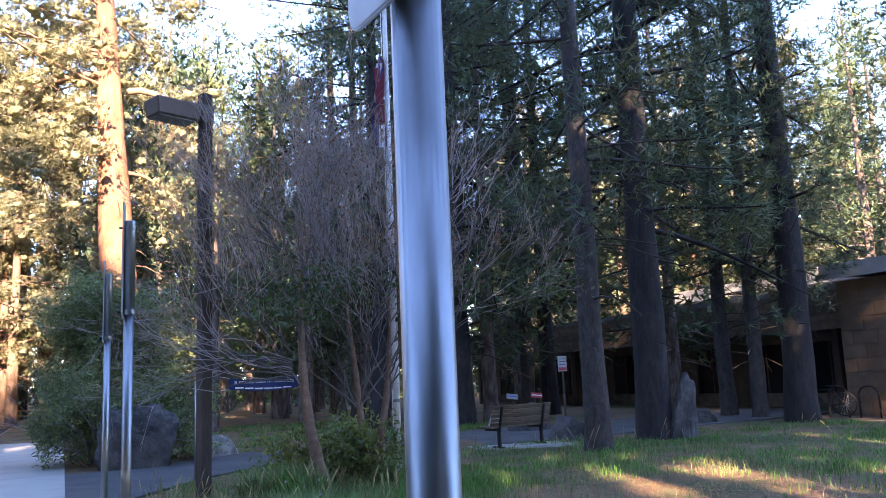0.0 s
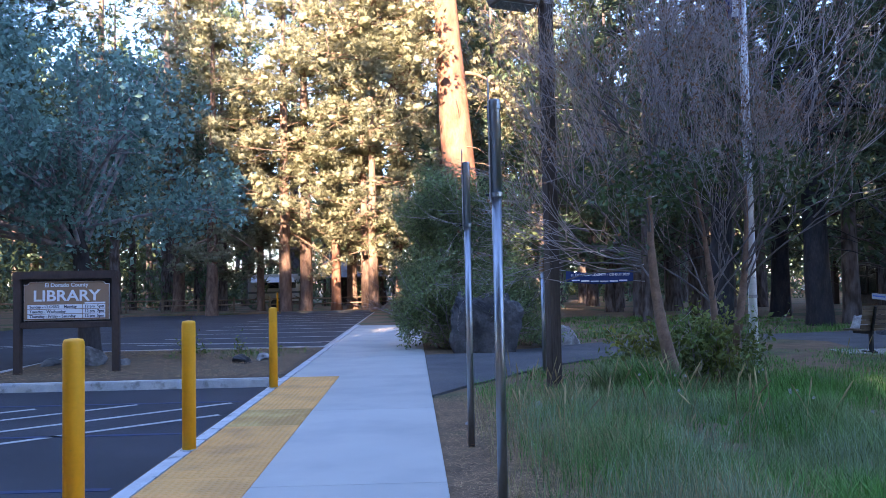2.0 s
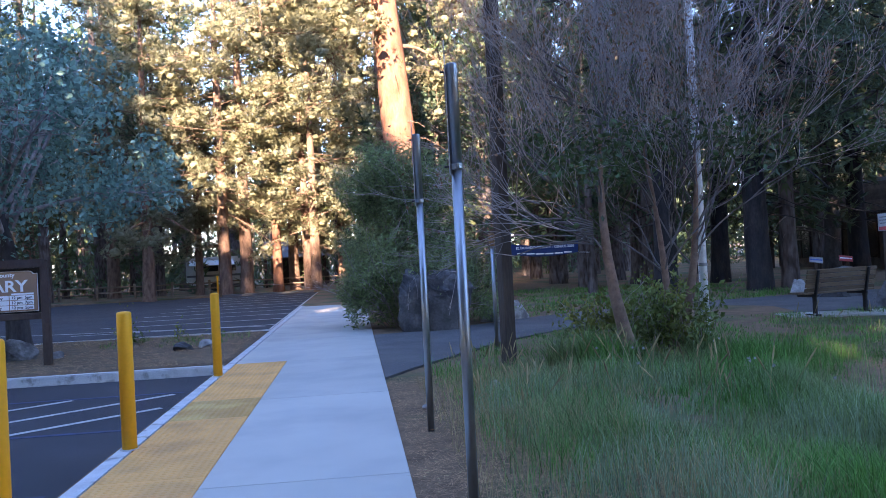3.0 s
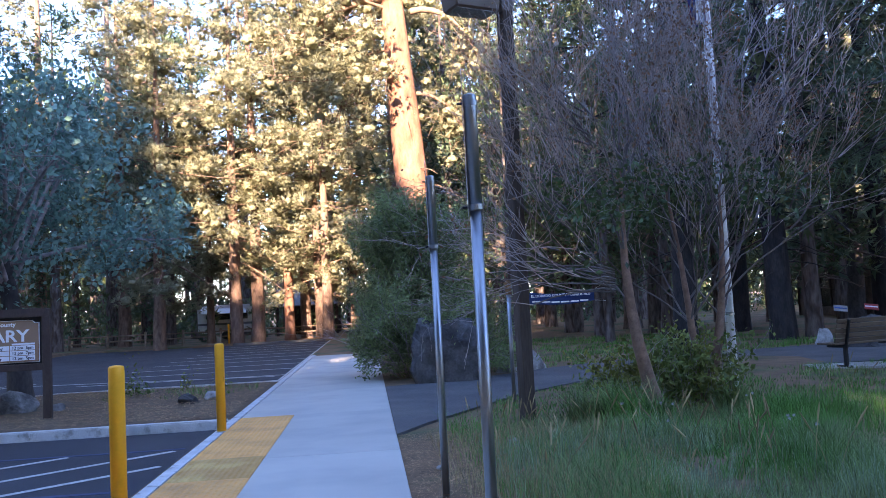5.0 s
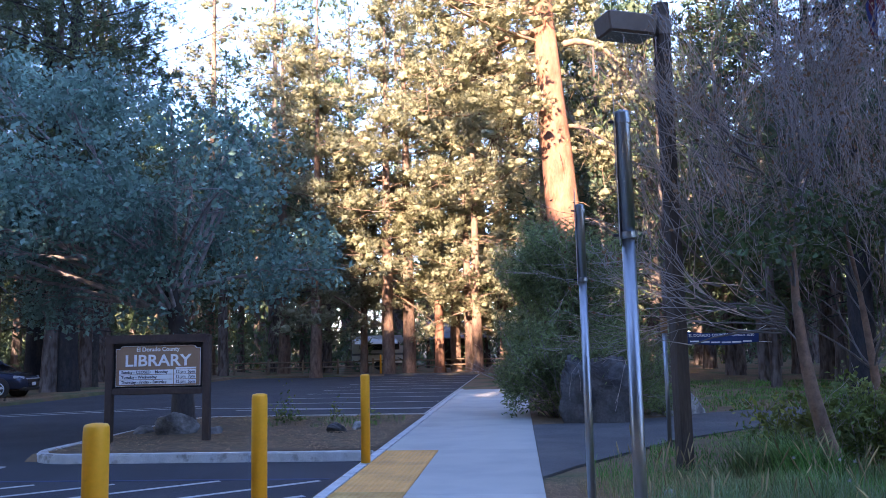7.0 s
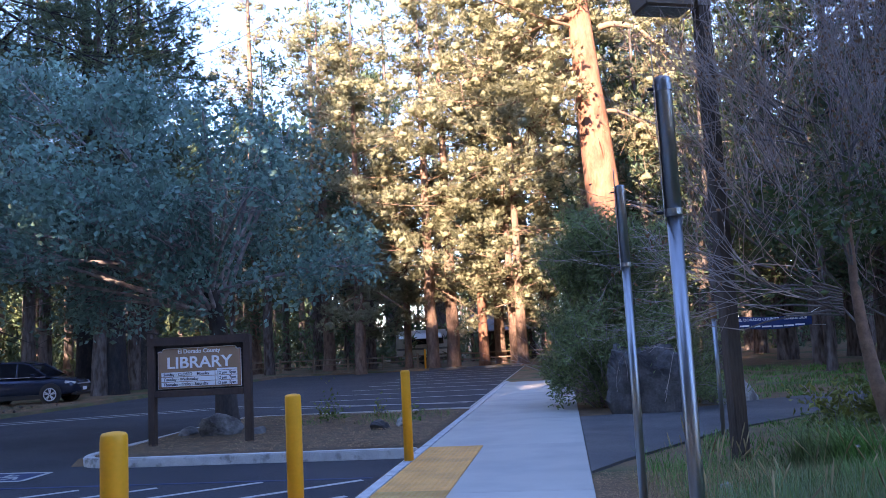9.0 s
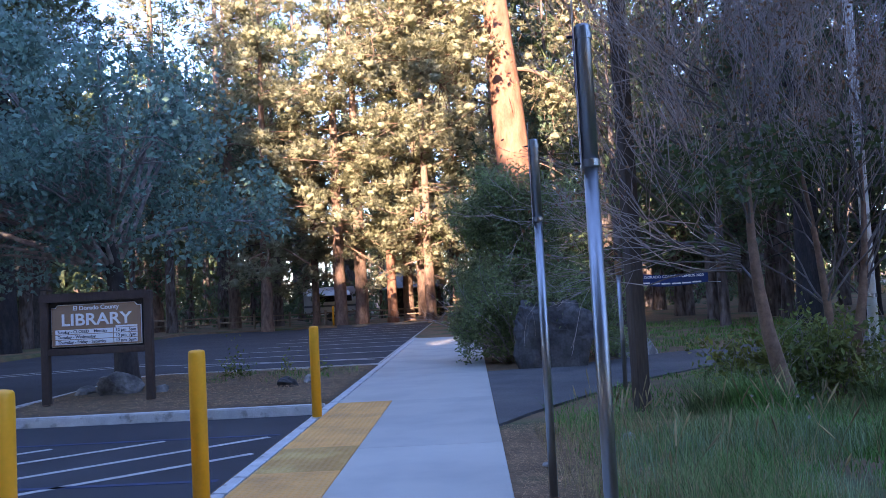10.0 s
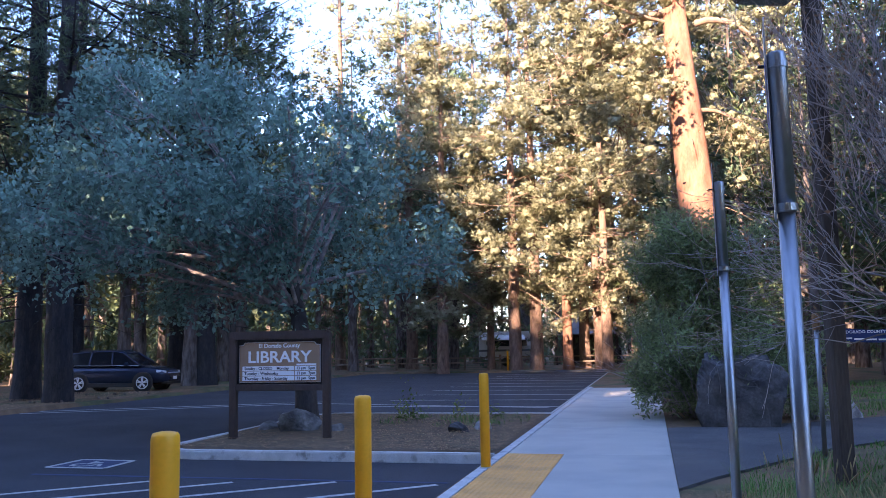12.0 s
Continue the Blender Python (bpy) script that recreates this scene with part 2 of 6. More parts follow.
def part(name, bm, material, parent=None, label="", smooth=False):
    me = bpy.data.meshes.new(name)
    bmesh.ops.recalc_face_normals(bm, faces=bm.faces[:])
    bm.to_mesh(me)
    bm.free()
    me.materials.append(material)
    if smooth:
        me.polygons.foreach_set("use_smooth", np.full(len(me.polygons), True))
    return child(name, me, parent, label)


def thing(name, at, label, category, group="", kind=""):
    """An empty at the thing's base, to hold its parts."""
    ob = new(name)
    ob.empty_display_size = 0.2
    ob.matrix_world = at
    return tagged(ob, label, category, group, kind)


def box(x0, x1, y0, y1, z0, z1, bevel=0.0, segments=1):
    bm = bmesh.new()
    m = Matrix.Translation(((x0 + x1) / 2, (y0 + y1) / 2, (z0 + z1) / 2)) @ Matrix.Diagonal((x1 - x0, y1 - y0, z1 - z0, 1))
    bmesh.ops.create_cube(bm, size=1, matrix=m)
    if bevel:
        bmesh.ops.bevel(bm, geom=bm.edges[:], offset=bevel, segments=segments, affect="EDGES")
    return bm


def prism(outline, z0, z1, bevel=0.0):
    """An upright solid over a plan outline."""
    bm = bmesh.new()
    f = bm.faces.new([bm.verts.new((x, y, z0)) for x, y in outline])
    top = bmesh.ops.extrude_face_region(bm, geom=[f])["geom"]
    bmesh.ops.translate(bm, verts=[g for g in top if isinstance(g, bmesh.types.BMVert)], vec=(0, 0, z1 - z0))
    bmesh.ops.recalc_face_normals(bm, faces=bm.faces[:])
    if bevel:
        up = [e for e in bm.edges if all(abs(v.co.z - z1) < 1e-5 for v in e.verts)]
        bmesh.ops.bevel(bm, geom=up, offset=bevel, segments=2, affect="EDGES")
    return bm


def lathe(profile, sides=20):
    """A turned solid round z from (radius, height) pairs."""
    bm = bmesh.new()
    rings = []
    for r, z in profile:
        rings.append([bm.verts.new((r * math.cos(2 * math.pi * i / sides), r * math.sin(2 * math.pi * i / sides), z)) for i in range(sides)])
    for a, b in zip(rings, rings[1:]):
        for i in range(sides):
            bm.faces.new((a[i], a[(i + 1) % sides], b[(i + 1) % sides], b[i]))
    bm.faces.new(rings[0][::-1])
    bm.faces.new(rings[-1])
    return bm


def move(bm, m):
    bm.transform(m)
    return bm


def tube(points, radii, sides=6):
    """Triangles of a tapering tube along points."""
    P, R = np.asarray(points, float), np.asarray(radii, float)
    n = len(P)
    T = np.gradient(P, axis=0)
    T /= np.linalg.norm(T, axis=1)[:, None] + 1e-9
    ref = np.where(np.abs(T[:, 2:3]) > 0.9, np.array([[1.0, 0, 0]]), np.array([[0, 0, 1.0]]))
    A = np.cross(T, ref)
    A /= np.linalg.norm(A, axis=1)[:, None] + 1e-9
    B = np.cross(T, A)
    if n > 2:
        for i in range(1, n):
            if np.dot(A[i], A[i - 1]) < 0:
                A[i], B[i] = -A[i], -B[i]
    th = np.arange(sides) * 2 * np.pi / sides
    V = P[:, None] + R[:, None, None] * (np.cos(th)[None, :, None] * A[:, None] + np.sin(th)[None, :, None] * B[:, None])
    i = np.arange(n - 1)[:, None] * sides
    j, k = np.arange(sides)[None], (np.arange(sides)[None] + 1) % sides
    a, b, c, d = i + j, i + k, i + sides + k, i + sides + j
    F = np.concatenate([np.stack([a, b, c], -1).reshape(-1, 3), np.stack([a, c, d], -1).reshape(-1, 3)])
    return V.reshape(-1, 3), F


def join(pieces):
    V, F, o = [], [], 0
    for v, f in pieces:
        V.append(v), F.append(f + o)
        o += len(v)
    return np.concatenate(V), np.concatenate(F)


def unit(a):
    return a / (np.linalg.norm(a, axis=-1, keepdims=True) + 1e-9)


def tufts(r, centres, ways, blades, length, width, spread=0.9):
    """Sprays of needles: thin triangles that fan out from each centre round its way."""
    C = np.repeat(centres, blades, 0)
    D = unit(np.repeat(ways, blades, 0) + r.normal(0, spread, (len(C), 3)))
    L = length * r.uniform(0.6, 1.15, (len(C), 1))
    S = unit(np.cross(D, r.normal(0, 1, D.shape))) * width / 2
    V = np.stack([C - S + D * L * 0.12, C + S + D * L * 0.12, C + D * L], 1).reshape(-1, 3)
    return V, np.arange(len(V)).reshape(-1, 3)


def clump_shapes():
    """A few uneven pads, as loose triangles with their outward normals: the dense heart of a needle clump."""
    shapes = []
    for seed in range(6):
        bm = bmesh.new()
        bmesh.ops.create_icosphere(bm, subdivisions=2, radius=1)
        V, N = [], []
        for f in bm.faces:
            for v in f.verts:
                d = v.co.normalized()
                k = 0.8 + 0.55 * noise.noise(d * 1.9 + Vector((seed * 3.1, 0, 0))) + 0.6 * noise.noise(d * 6.0 + Vector((0, seed, 0)))
                V.append(d * k), N.append(d)
        bm.free()
        shapes.append((np.array(V), np.array(N)))
    return shapes


CLUMPS = clump_shapes()


def puffed(name, r, centres, ways, blades, length, width, spread, needle, hearts, sizes, loose=0.3):
    """A crown of needle sprays shaded as soft puffs: each needle's normal leans to the way its spray faces; hearts fill the clumps."""
    V, F = tufts(r, centres, ways, blades, length, width, spread)
    co = V.reshape(-1, 3, 3)
    N = unit(np.repeat(unit(ways), blades, 0) + r.normal(0, loose, (len(co), 3)))
    back = (np.cross(co[:, 1] - co[:, 0], co[:, 2] - co[:, 0]) * N).sum(1) < 0
    co[back] = co[back][:, ::-1]
    V, N = [co.reshape(-1, 3)], [np.repeat(N, 3, 0)]
    for k, (c, size) in enumerate(zip(hearts, sizes)):
        v, n = CLUMPS[k % 6]
        a = k * 2.4
        turn = np.array([[math.cos(a), math.sin(a), 0], [-math.sin(a), math.cos(a), 0], [0, 0, 1]])
        V.append((v * [1, 1, 0.7]) @ turn * size + c), N.append(unit(n @ turn + np.repeat(r.normal(0, 0.35, (len(n) // 3, 3)), 3, 0)))
    V, N = np.concatenate(V), np.concatenate(N)
    me = np_mesh(name, V, np.arange(len(V)).reshape(-1, 3), needle, True)
    me.normals_split_custom_set_from_vertices(N.astype(np.float32))
    return me


def leaves(r, centres, size, aspect=0.5, droop=0.2):
    """Small pointed leaves of two triangles, folded along the midrib."""
    n = len(centres)
    D = unit(r.normal(0, 1, (n, 3)) + np.array([0, 0, -droop]))
    S = unit(np.cross(D, r.normal(0, 1, (n, 3))))
    N = np.cross(D, S)
    L = size * r.uniform(0.6, 1.3, (n, 1))
    V = np.stack([centres, centres + D * L * 0.5 + S * L * aspect / 2 + N * L * 0.08, centres + D * L, centres + D * L * 0.5 - S * L * aspect / 2 + N * L * 0.08], 1).reshape(-1, 3)
    i = np.arange(n)[:, None] * 4
    return V, np.concatenate([i + [0, 1, 2], i + [0, 2, 3]])


def words(text, size, material, parent, at, depth=0.004, align="CENTER", name="lettering"):
    """Raised lettering in the built-in font, as a mesh."""
    cu = bpy.data.curves.new(name, "FONT")
    cu.body, cu.size, cu.extrude, cu.align_x, cu.resolution_u, cu.offset = text, size, depth, align, 3, size * 0.018
    tmp = bpy.data.objects.new(name, cu)
    me = bpy.data.meshes.new_from_object(tmp)
    bpy.data.objects.remove(tmp)
    me.materials.clear()
    me.materials.append(material)
    return child(name, me, parent, at=at)


# ---- trees ----
def pine_parts(seed, height, radius, first, reach, limbs, per_limb, blades=9, length=0.42, width=0.055, bark=None, needle=None, lean=(0.0, 0.0), sides=12,
               side_way=None, clump=0.42, dead=10, puff=0.0, inner=0.32, stout=0.30):
    """Meshes of one pine: a tapered trunk, its limbs and a crown of needle sprays."""
    r = np.random.default_rng(seed)
    zs = np.linspace(0, 1, 16) ** 1.4
    wob = np.cumsum(r.normal(0, 0.012 * height / 16, (16, 2)), 0)
    axis = np.stack([lean[0] * zs * height + wob[:, 0], lean[1] * zs * height + wob[:, 1], zs * height], 1)
    rad = radius * np.clip(1.0 - 0.93 * zs ** 1.15, 0.03, 1) * (1 + 0.15 * np.exp(-zs * height / 0.4))
    tv, tf = tube(np.concatenate([axis[:1] - [0, 0, 0.3], axis]), np.concatenate([rad[:1] * 1.1, rad]), sides)
    tv = tv + r.normal(0, radius * 0.025, tv.shape)
    wood, C, W, hearts, sizes = [], [], [], [], []
    for k in range(limbs):
        u = (k + r.uniform(0, 1)) / limbs
        z = first + (height * 0.99 - first) * u
        base = np.array([np.interp(z, axis[:, 2], axis[:, 0]), np.interp(z, axis[:, 2], axis[:, 1]), z])
        az = r.uniform(0, 2 * np.pi) if side_way is None or r.uniform() < 0.35 else side_way + r.normal(0, 0.7)
        if side_way is not None and abs((az + np.pi / 2 + np.pi) % (2 * np.pi) - np.pi) < 0.75 and z < 0.8 * height:
            az = side_way + r.normal(0, 0.4)
        shape = np.sin(np.pi * min(1, 0.22 + 0.80 * u)) ** 0.8
        L = reach * (0.35 + 0.75 * shape) * r.uniform(0.65, 1.15)
        out = np.array([np.cos(az), np.sin(az), 0])
        rise = r.uniform(-0.35, 0.15) + 0.55 * u
        s = np.linspace(0, 1, 6)[:, None]
        bow = r.normal(0, 0.16, 3)
        P = base + out * L * s + np.array([0, 0, 1.0]) * L * (rise * s - 0.30 * s ** 2 + 0.22 * s ** 3) + bow * L * s * s
        br = max(0.02, np.interp(z, axis[:, 2], rad) * stout * r.uniform(0.5, 1.0))
        wood.append(tube(P, np.linspace(br, 0.012, 6), 5 if sides > 10 else 4))
        m = max(4, int(per_limb * (0.5 + 0.6 * shape) * r.uniform(0.7, 1.3)))
        kn = max(3, m // (24 if puff else 12))
        ks = r.uniform(inner, 1.02, kn)
        knots = np.stack([np.interp(ks, s[:, 0], P[:, i]) for i in range(3)], 1) + r.normal(0, 0.13 * L, (kn, 3)) * [1, 1, 0.55]
        pick = r.integers(0, kn, m)
        if puff:
            # rounded puffs: the sprays stand on the skin of a flattened ball
            skin = unit(r.normal(0, 1, (m, 3)) + np.array([0, 0, 0.25]))
            own = puff * r.uniform(0.65, 1.15, kn)
            c = knots[pick] + skin * own[pick][:, None] * r.uniform(0.7, 1.0, (m, 1)) * [1, 1, 0.62]
            hearts.extend(knots), sizes.extend(own * 0.5)
            W.append(skin + np.array([0, 0, 0.25]))
        else:
            c = knots[pick] + r.normal(0, clump, (m, 3)) * [1, 1, 0.7]
            W.append(unit(c - base) + np.array([0, 0, 0.45]))
        for q in range(0, kn if sides > 10 else 0, 2):
            wood.append(tube(np.stack([P[3], (P[3] + knots[q]) / 2 + r.normal(0, 0.1, 3), knots[q]]), [br * 0.4, br * 0.25, 0.008], 3))
        C.append(c)
    for k in range(dead):
        z = r.uniform(first * 0.35, first * 1.1)
        base = np.array([np.interp(z, axis[:, 2], axis[:, 0]), np.interp(z, axis[:, 2], axis[:, 1]), z])
        az, L = r.uniform(0, 2 * np.pi), r.uniform(0.5, 2.2)
        s = np.linspace(0, 1, 5)[:, None]
        wood.append(tube(base + np.array([np.cos(az), np.sin(az), 0.1]) * L * s + np.array([0, 0, -0.35]) * L * s * s + np.cumsum(r.normal(0, 0.05, (5, 3)), 0) * s, np.linspace(0.03, 0.006, 5), 4))
    crown = puffed("crown", r, np.concatenate(C), np.concatenate(W), blades, length, width, 0.5 if puff else 0.9, needle or M_NEEDLE_SHADE, hearts, sizes)
    return (np_mesh("trunk", tv, tf, bark or M_BARK, True), np_mesh("branchwork", *join(wood), M_LIMB if bark in (M_BARK_RED, M_BARK_TAN) else (bark or M_BARK), True), crown)


def pine(meshes, at, label, group="", name="pine_tree", size=1.0):
    t = thing(name, at, label, "pine tree", group)
    t.scale = (size,) * 3
    for n_, me in zip(("trunk", "branchwork", "crown"), meshes):
        ob = child(n_, me, t)
        if n_ != "trunk":
            tagged(ob, kind="stuff")
    return t


def branching(r, base, way, length, radius, depth, out, tips, split=3, spread=0.5, up=0.25, sides=5, shrink=0.68, wander=0.12):
    """Grows a forked branch into out (tubes) and tips (the ends and sides of its twigs)."""
    n = 5
    P, d = [np.array(base, float)], unit(np.array(way, float))
    for i in range(n - 1):
        d = unit(d + r.normal(0, wander, 3) + np.array([0, 0, up * 0.12]))
        P.append(P[-1] + d * length / (n - 1))
    P = np.array(P)
    out.append(tube(P, np.linspace(radius, radius * 0.6, n), sides if depth > 1 else 3))
    if depth <= 1:
        tips.extend(P[1:])
    if depth == 0:
        return
    for k in range(split + (1 if r.uniform() < 0.25 else 0)):
        i = n - 1 if k == 0 else r.integers(2, n)
        nd = unit(d + r.normal(0, spread, 3) + np.array([0, 0, up]))
        branching(r, P[i], nd, length * shrink * r.uniform(0.75, 1.2), max(0.0036, radius * 0.6), depth - 1, out, tips, split, spread, up, max(3, sides - 1), shrink, wander)


# ---- ground ----
def lot_inside(x, y):
    island = -5.95 < x < -0.3 and 15.05 < y < 22.0
    return -15.7 < x < -0.2 and y < 54.0 and not island


def build_ground():
    """One sheet to the horizon, lower under the car park."""
    xs = sorted({*np.round(np.concatenate([np.linspace(-900, -60, 8), np.arange(-56, 40, 1.6), np.linspace(45, 900, 8)]), 3), -15.8, -15.6, -6.0, -5.8, -0.28, -0.16, 2.3})
    ys = sorted({*np.round(np.concatenate([np.linspace(-900, -60, 8), np.arange(-52, 80, 1.6), np.linspace(84, 900, 8)]), 3), 14.95, 15.15, 21.95, 22.1, 53.9, 54.1})
    V, nx = [], len(xs)
    for y in ys:
        for x in xs:
            bump = 0.0 if -0.5 < x < 2.6 else 0.10 * (noise.noise(Vector((x * 0.15, y * 0.15, 3))))
            z = -0.03 + bump * min(1, max(0, (abs(x - 1) - 3) / 8))
            far = max(0, abs(x) - 60, abs(y) - 90)
            V.append((x, y, -0.30 if lot_inside(x, y) else z + far * 0.01))
    V = np.array(V)
    i = np.arange(len(ys) - 1)[:, None] * nx + np.arange(nx - 1)[None]
    F = np.stack([i, i + 1, i + 1 + nx, i + nx], -1).reshape(-1, 4)
    tagged(child("ground", np_mesh("ground", V, F, M_SOIL, True)), "brown soil strewn with pine needles paled as sunlit and patches of grass", "ground", kind="structure")


def rounded(x0, x1, y0, y1, r_, n=6):
    pts = []
    for cx, cy, a in ((x1 - r_, y0 + r_, -90), (x1 - r_, y1 - r_, 0), (x0 + r_, y1 - r_, 90), (x0 + r_, y0 + r_, 180)):
        for k in range(n + 1):
            t = radians(a + 90 * k / n)
            pts.append((cx + r_ * math.cos(t), cy + r_ * math.sin(t)))
    return pts


def build_paving():
    lot = tagged(part("road", box(-15.7, -0.11, -14, 54, -0.28, -0.13), M_ASPHALT), "dark asphalt car park with white stall lines", "road", kind="structure")
    walk_ = thing("pavement", pose(0, 0, 0), "pale broom-finished concrete footpath in slabs", "pavement", kind="structure")
    edges = [-12.0 + 3.85 * k for k in range(13)]
    first = None
    for a, b in zip(edges, edges[1:]):
        b = min(b, 33.0)
        if b <= a + 0.2:
            continue
        if first is None or b - a < 3.8:
            me = part("concrete_slab", box(0.052, 2.362, 0, b - a - 0.012, -0.13, 0.0, 0.006), M_CONCRETE, walk_)
            me.location.y = a
            first = first or me
        else:
            ob = child("concrete_slab", first.data, walk_)
            ob.location.y = a
    kerb = thing("kerb", pose(0, 0, 0), "pale concrete kerb along the footpath", "kerb", kind="structure")
    first = None
    for k in range(15):
        if first is None:
            first = part("kerb_stone", box(-0.118, 0.046, 0, 3.04, -0.2, 0.002, 0.018, 2), M_KERB, kerb)
            first.location.y = -12
        else:
            ob = child("kerb_stone", first.data, kerb)
            ob.location.y = -12 + 3.046 * k
    # raised island with its own kerb
    line = [(-0.125, 14.79), (-0.55, 14.75)] + [(-5.0 - 0.85 * math.sin(radians(a)), 15.6 - 0.85 * math.cos(radians(a))) for a in range(0, 91, 15)]
    line += [(-5.0 - 0.85 * math.cos(radians(a)), 21.25 + 0.85 * math.sin(radians(a))) for a in range(0, 91, 15)] + [(-0.125, 22.1)]
    inner = [(-0.125, 14.93), (-0.55, 14.93)] + [(-5.0 - 0.67 * math.sin(radians(a)), 15.6 - 0.67 * math.cos(radians(a))) for a in range(0, 91, 15)]
    inner += [(-5.0 - 0.67 * math.cos(radians(a)), 21.25 + 0.67 * math.sin(radians(a))) for a in range(0, 91, 15)] + [(-0.125, 21.92)]
    bm = bmesh.new()
    vo, vi = [bm.verts.new((*p, -0.2)) for p in line], [bm.verts.new((*p, -0.2)) for p in inner]
    for i in range(len(vo) - 1):
        bm.faces.new((vo[i], vo[i + 1], vi[i + 1], vi[i]))
    top = bmesh.ops.extrude_face_region(bm, geom=bm.faces[:])["geom"]
    bmesh.ops.translate(bm, verts=[g for g in top if isinstance(g, bmesh.types.BMVert)], vec=(0, 0, 0.21))
    ed = [e for e in bm.edges if all(v.co.z > 0 for v in e.verts)]
    bmesh.ops.bevel(bm, geom=ed, offset=0.02, segments=2, affect="EDGES")
    for v in bm.verts:
        if v.co.z > -0.1:
            v.co.z += 0.012 * noise.noise(v.co * 3.0)
    tagged(part("island_kerb", bm, M_KERB), "chipped pale concrete kerb round a planted island", "kerb", kind="structure")
    bm = prism(inner, -0.2, 0.0)
    bmesh.ops.triangulate(bm, faces=bm.faces[:])
    bmesh.ops.subdivide_edges(bm, edges=[e for e in bm.edges if e.calc_length() > 0.8], cuts=4, use_grid_fill=True)
    for v in bm.verts:
        if v.co.z > -0.01:
            v.co.z += -0.01 + 0.05 * noise.noise(v.co * 0.9) + 0.06 * math.exp(-((v.co.x + 4.6) ** 2 + (v.co.y - 18.6) ** 2) / 2.5)
    tagged(part("island_soil", bm, M_DIRT, smooth=True), "bare soil with fallen needles inside the kerb", "ground", kind="structure")
    # strip of asphalt beyond the footpath and far kerb
    tagged(part("far_pavement", box(-0.11, 2.362, 33.0, 54, -0.2, -0.055), M_PATH), "worn asphalt strip past the concrete footpath", "pavement", kind="structure")
    tagged(part("far_kerb", box(-6.3, -0.6, 54.0, 54.22, -0.2, 0.0, 0.02), M_PATH), "pale kerb at the far end of the car park", "kerb", kind="structure")
    # asphalt path that leaves the footpath
    near = [(2.366, 12.2), (2.8, 13.05), (3.4, 14.0), (4.6, 15.9), (6.3, 17.7), (8.0, 18.3), (10.0, 17.9), (13.0, 18.0), (18.0, 18.9), (26.0, 20.2)]
    far = [(2.366, 18.76), (3.2, 19.0), (4.0, 19.4), (4.9, 19.9), (6.5, 21.2), (8.5, 22.3), (11.0, 23.0), (14.0, 23.4), (18.0, 23.8), (26.0, 24.5)]
    bm = bmesh.new()
    lo = [[bm.verts.new((x, y, z)) for x, y in line] for line in (near, far) for z in (-0.12, 0.006)]
    for i in range(len(near) - 1):
        for a, b in ((1, 3), (0, 1), (3, 2)):
            bm.faces.new((lo[a][i], lo[a][i + 1], lo[b][i + 1], lo[b][i]))
    tagged(part("asphalt_path", bm, M_PATH), "worn grey asphalt path curving from the footpath", "pavement", kind="structure")


def line_paint(name, a, b, width, material, label, z=-0.126):
    """A painted stripe between two plan points."""
    d = Vector((b[0] - a[0], b[1] - a[1]))
    s = Vector((-d.y, d.x)).normalized() * width / 2
    bm = prism([(a[0] + s.x, a[1] + s.y), (a[0] - s.x, a[1] - s.y), (b[0] - s.x, b[1] - s.y), (b[0] + s.x, b[1] + s.y)], z - 0.002, z)
    return tagged(part(name, bm, material), label, "road marking", "car park markings", "structure")


def build_markings():
    for a, b in (((-0.5, 12.9), (-3.9, 9.9)), ((-0.42, 11.8), (-2.6, 9.9)), ((-1.85, 12.95), (-5.5, 9.8)), ((-3.2, 12.75), (-6.6, 9.8)), ((-4.3, 12.75), (-7.6, 9.8))):
        line_paint("stall_line", a, b, 0.10, M_WHITE, "white diagonal hatch line on dark asphalt")
    line_paint("blue_line", (-0.4, 7.85), (-6.5, 7.85), 0.10, M_BLUE, "blue accessible stall line on asphalt")
    line_paint("blue_line", (-0.4, 10.45), (-6.5, 10.45), 0.10, M_BLUE, "blue accessible stall line on asphalt")
    line_paint("blue_line", (-0.4, 13.05), (-6.5, 13.05), 0.10, M_BLUE, "blue accessible stall line on asphalt")
    for k in range(11):
        y = 23.1 + 2.75 * k
        line_paint("stall_line", (-0.35, y), (-6.1, y), 0.11, M_WHITE, "white parking stall line on dark asphalt")
    line_paint("stall_line", (-0.3, 22.4), (-0.3, 54), 0.12, M_WHITE, "white edge line beside the footpath")
    line_paint("lane_line", (-15.6, 23.3), (-8.0, 27.2), 0.12, M_WHITE, "white lane line across the car park")
    line_paint("lane_line", (-15.6, 24.1), (-8.0, 28.0), 0.12, M_WHITE, "white lane line across the car park")
    line_paint("lane_line", (-8.0, 27.2), (-0.6, 25.4), 0.12, M_WHITE, "white lane line across the car park")
    for a, b in (((-6.8, 13.7), (-6.8, 14.55)), ((-6.8, 14.55), (-5.85, 14.5)), ((-5.85, 14.5), (-5.8, 13.7)), ((-5.8, 13.7), (-6.8, 13.7))):
        line_paint("symbol_line", a, b, 0.09, M_WHITE, "white stencilled symbol line on asphalt")


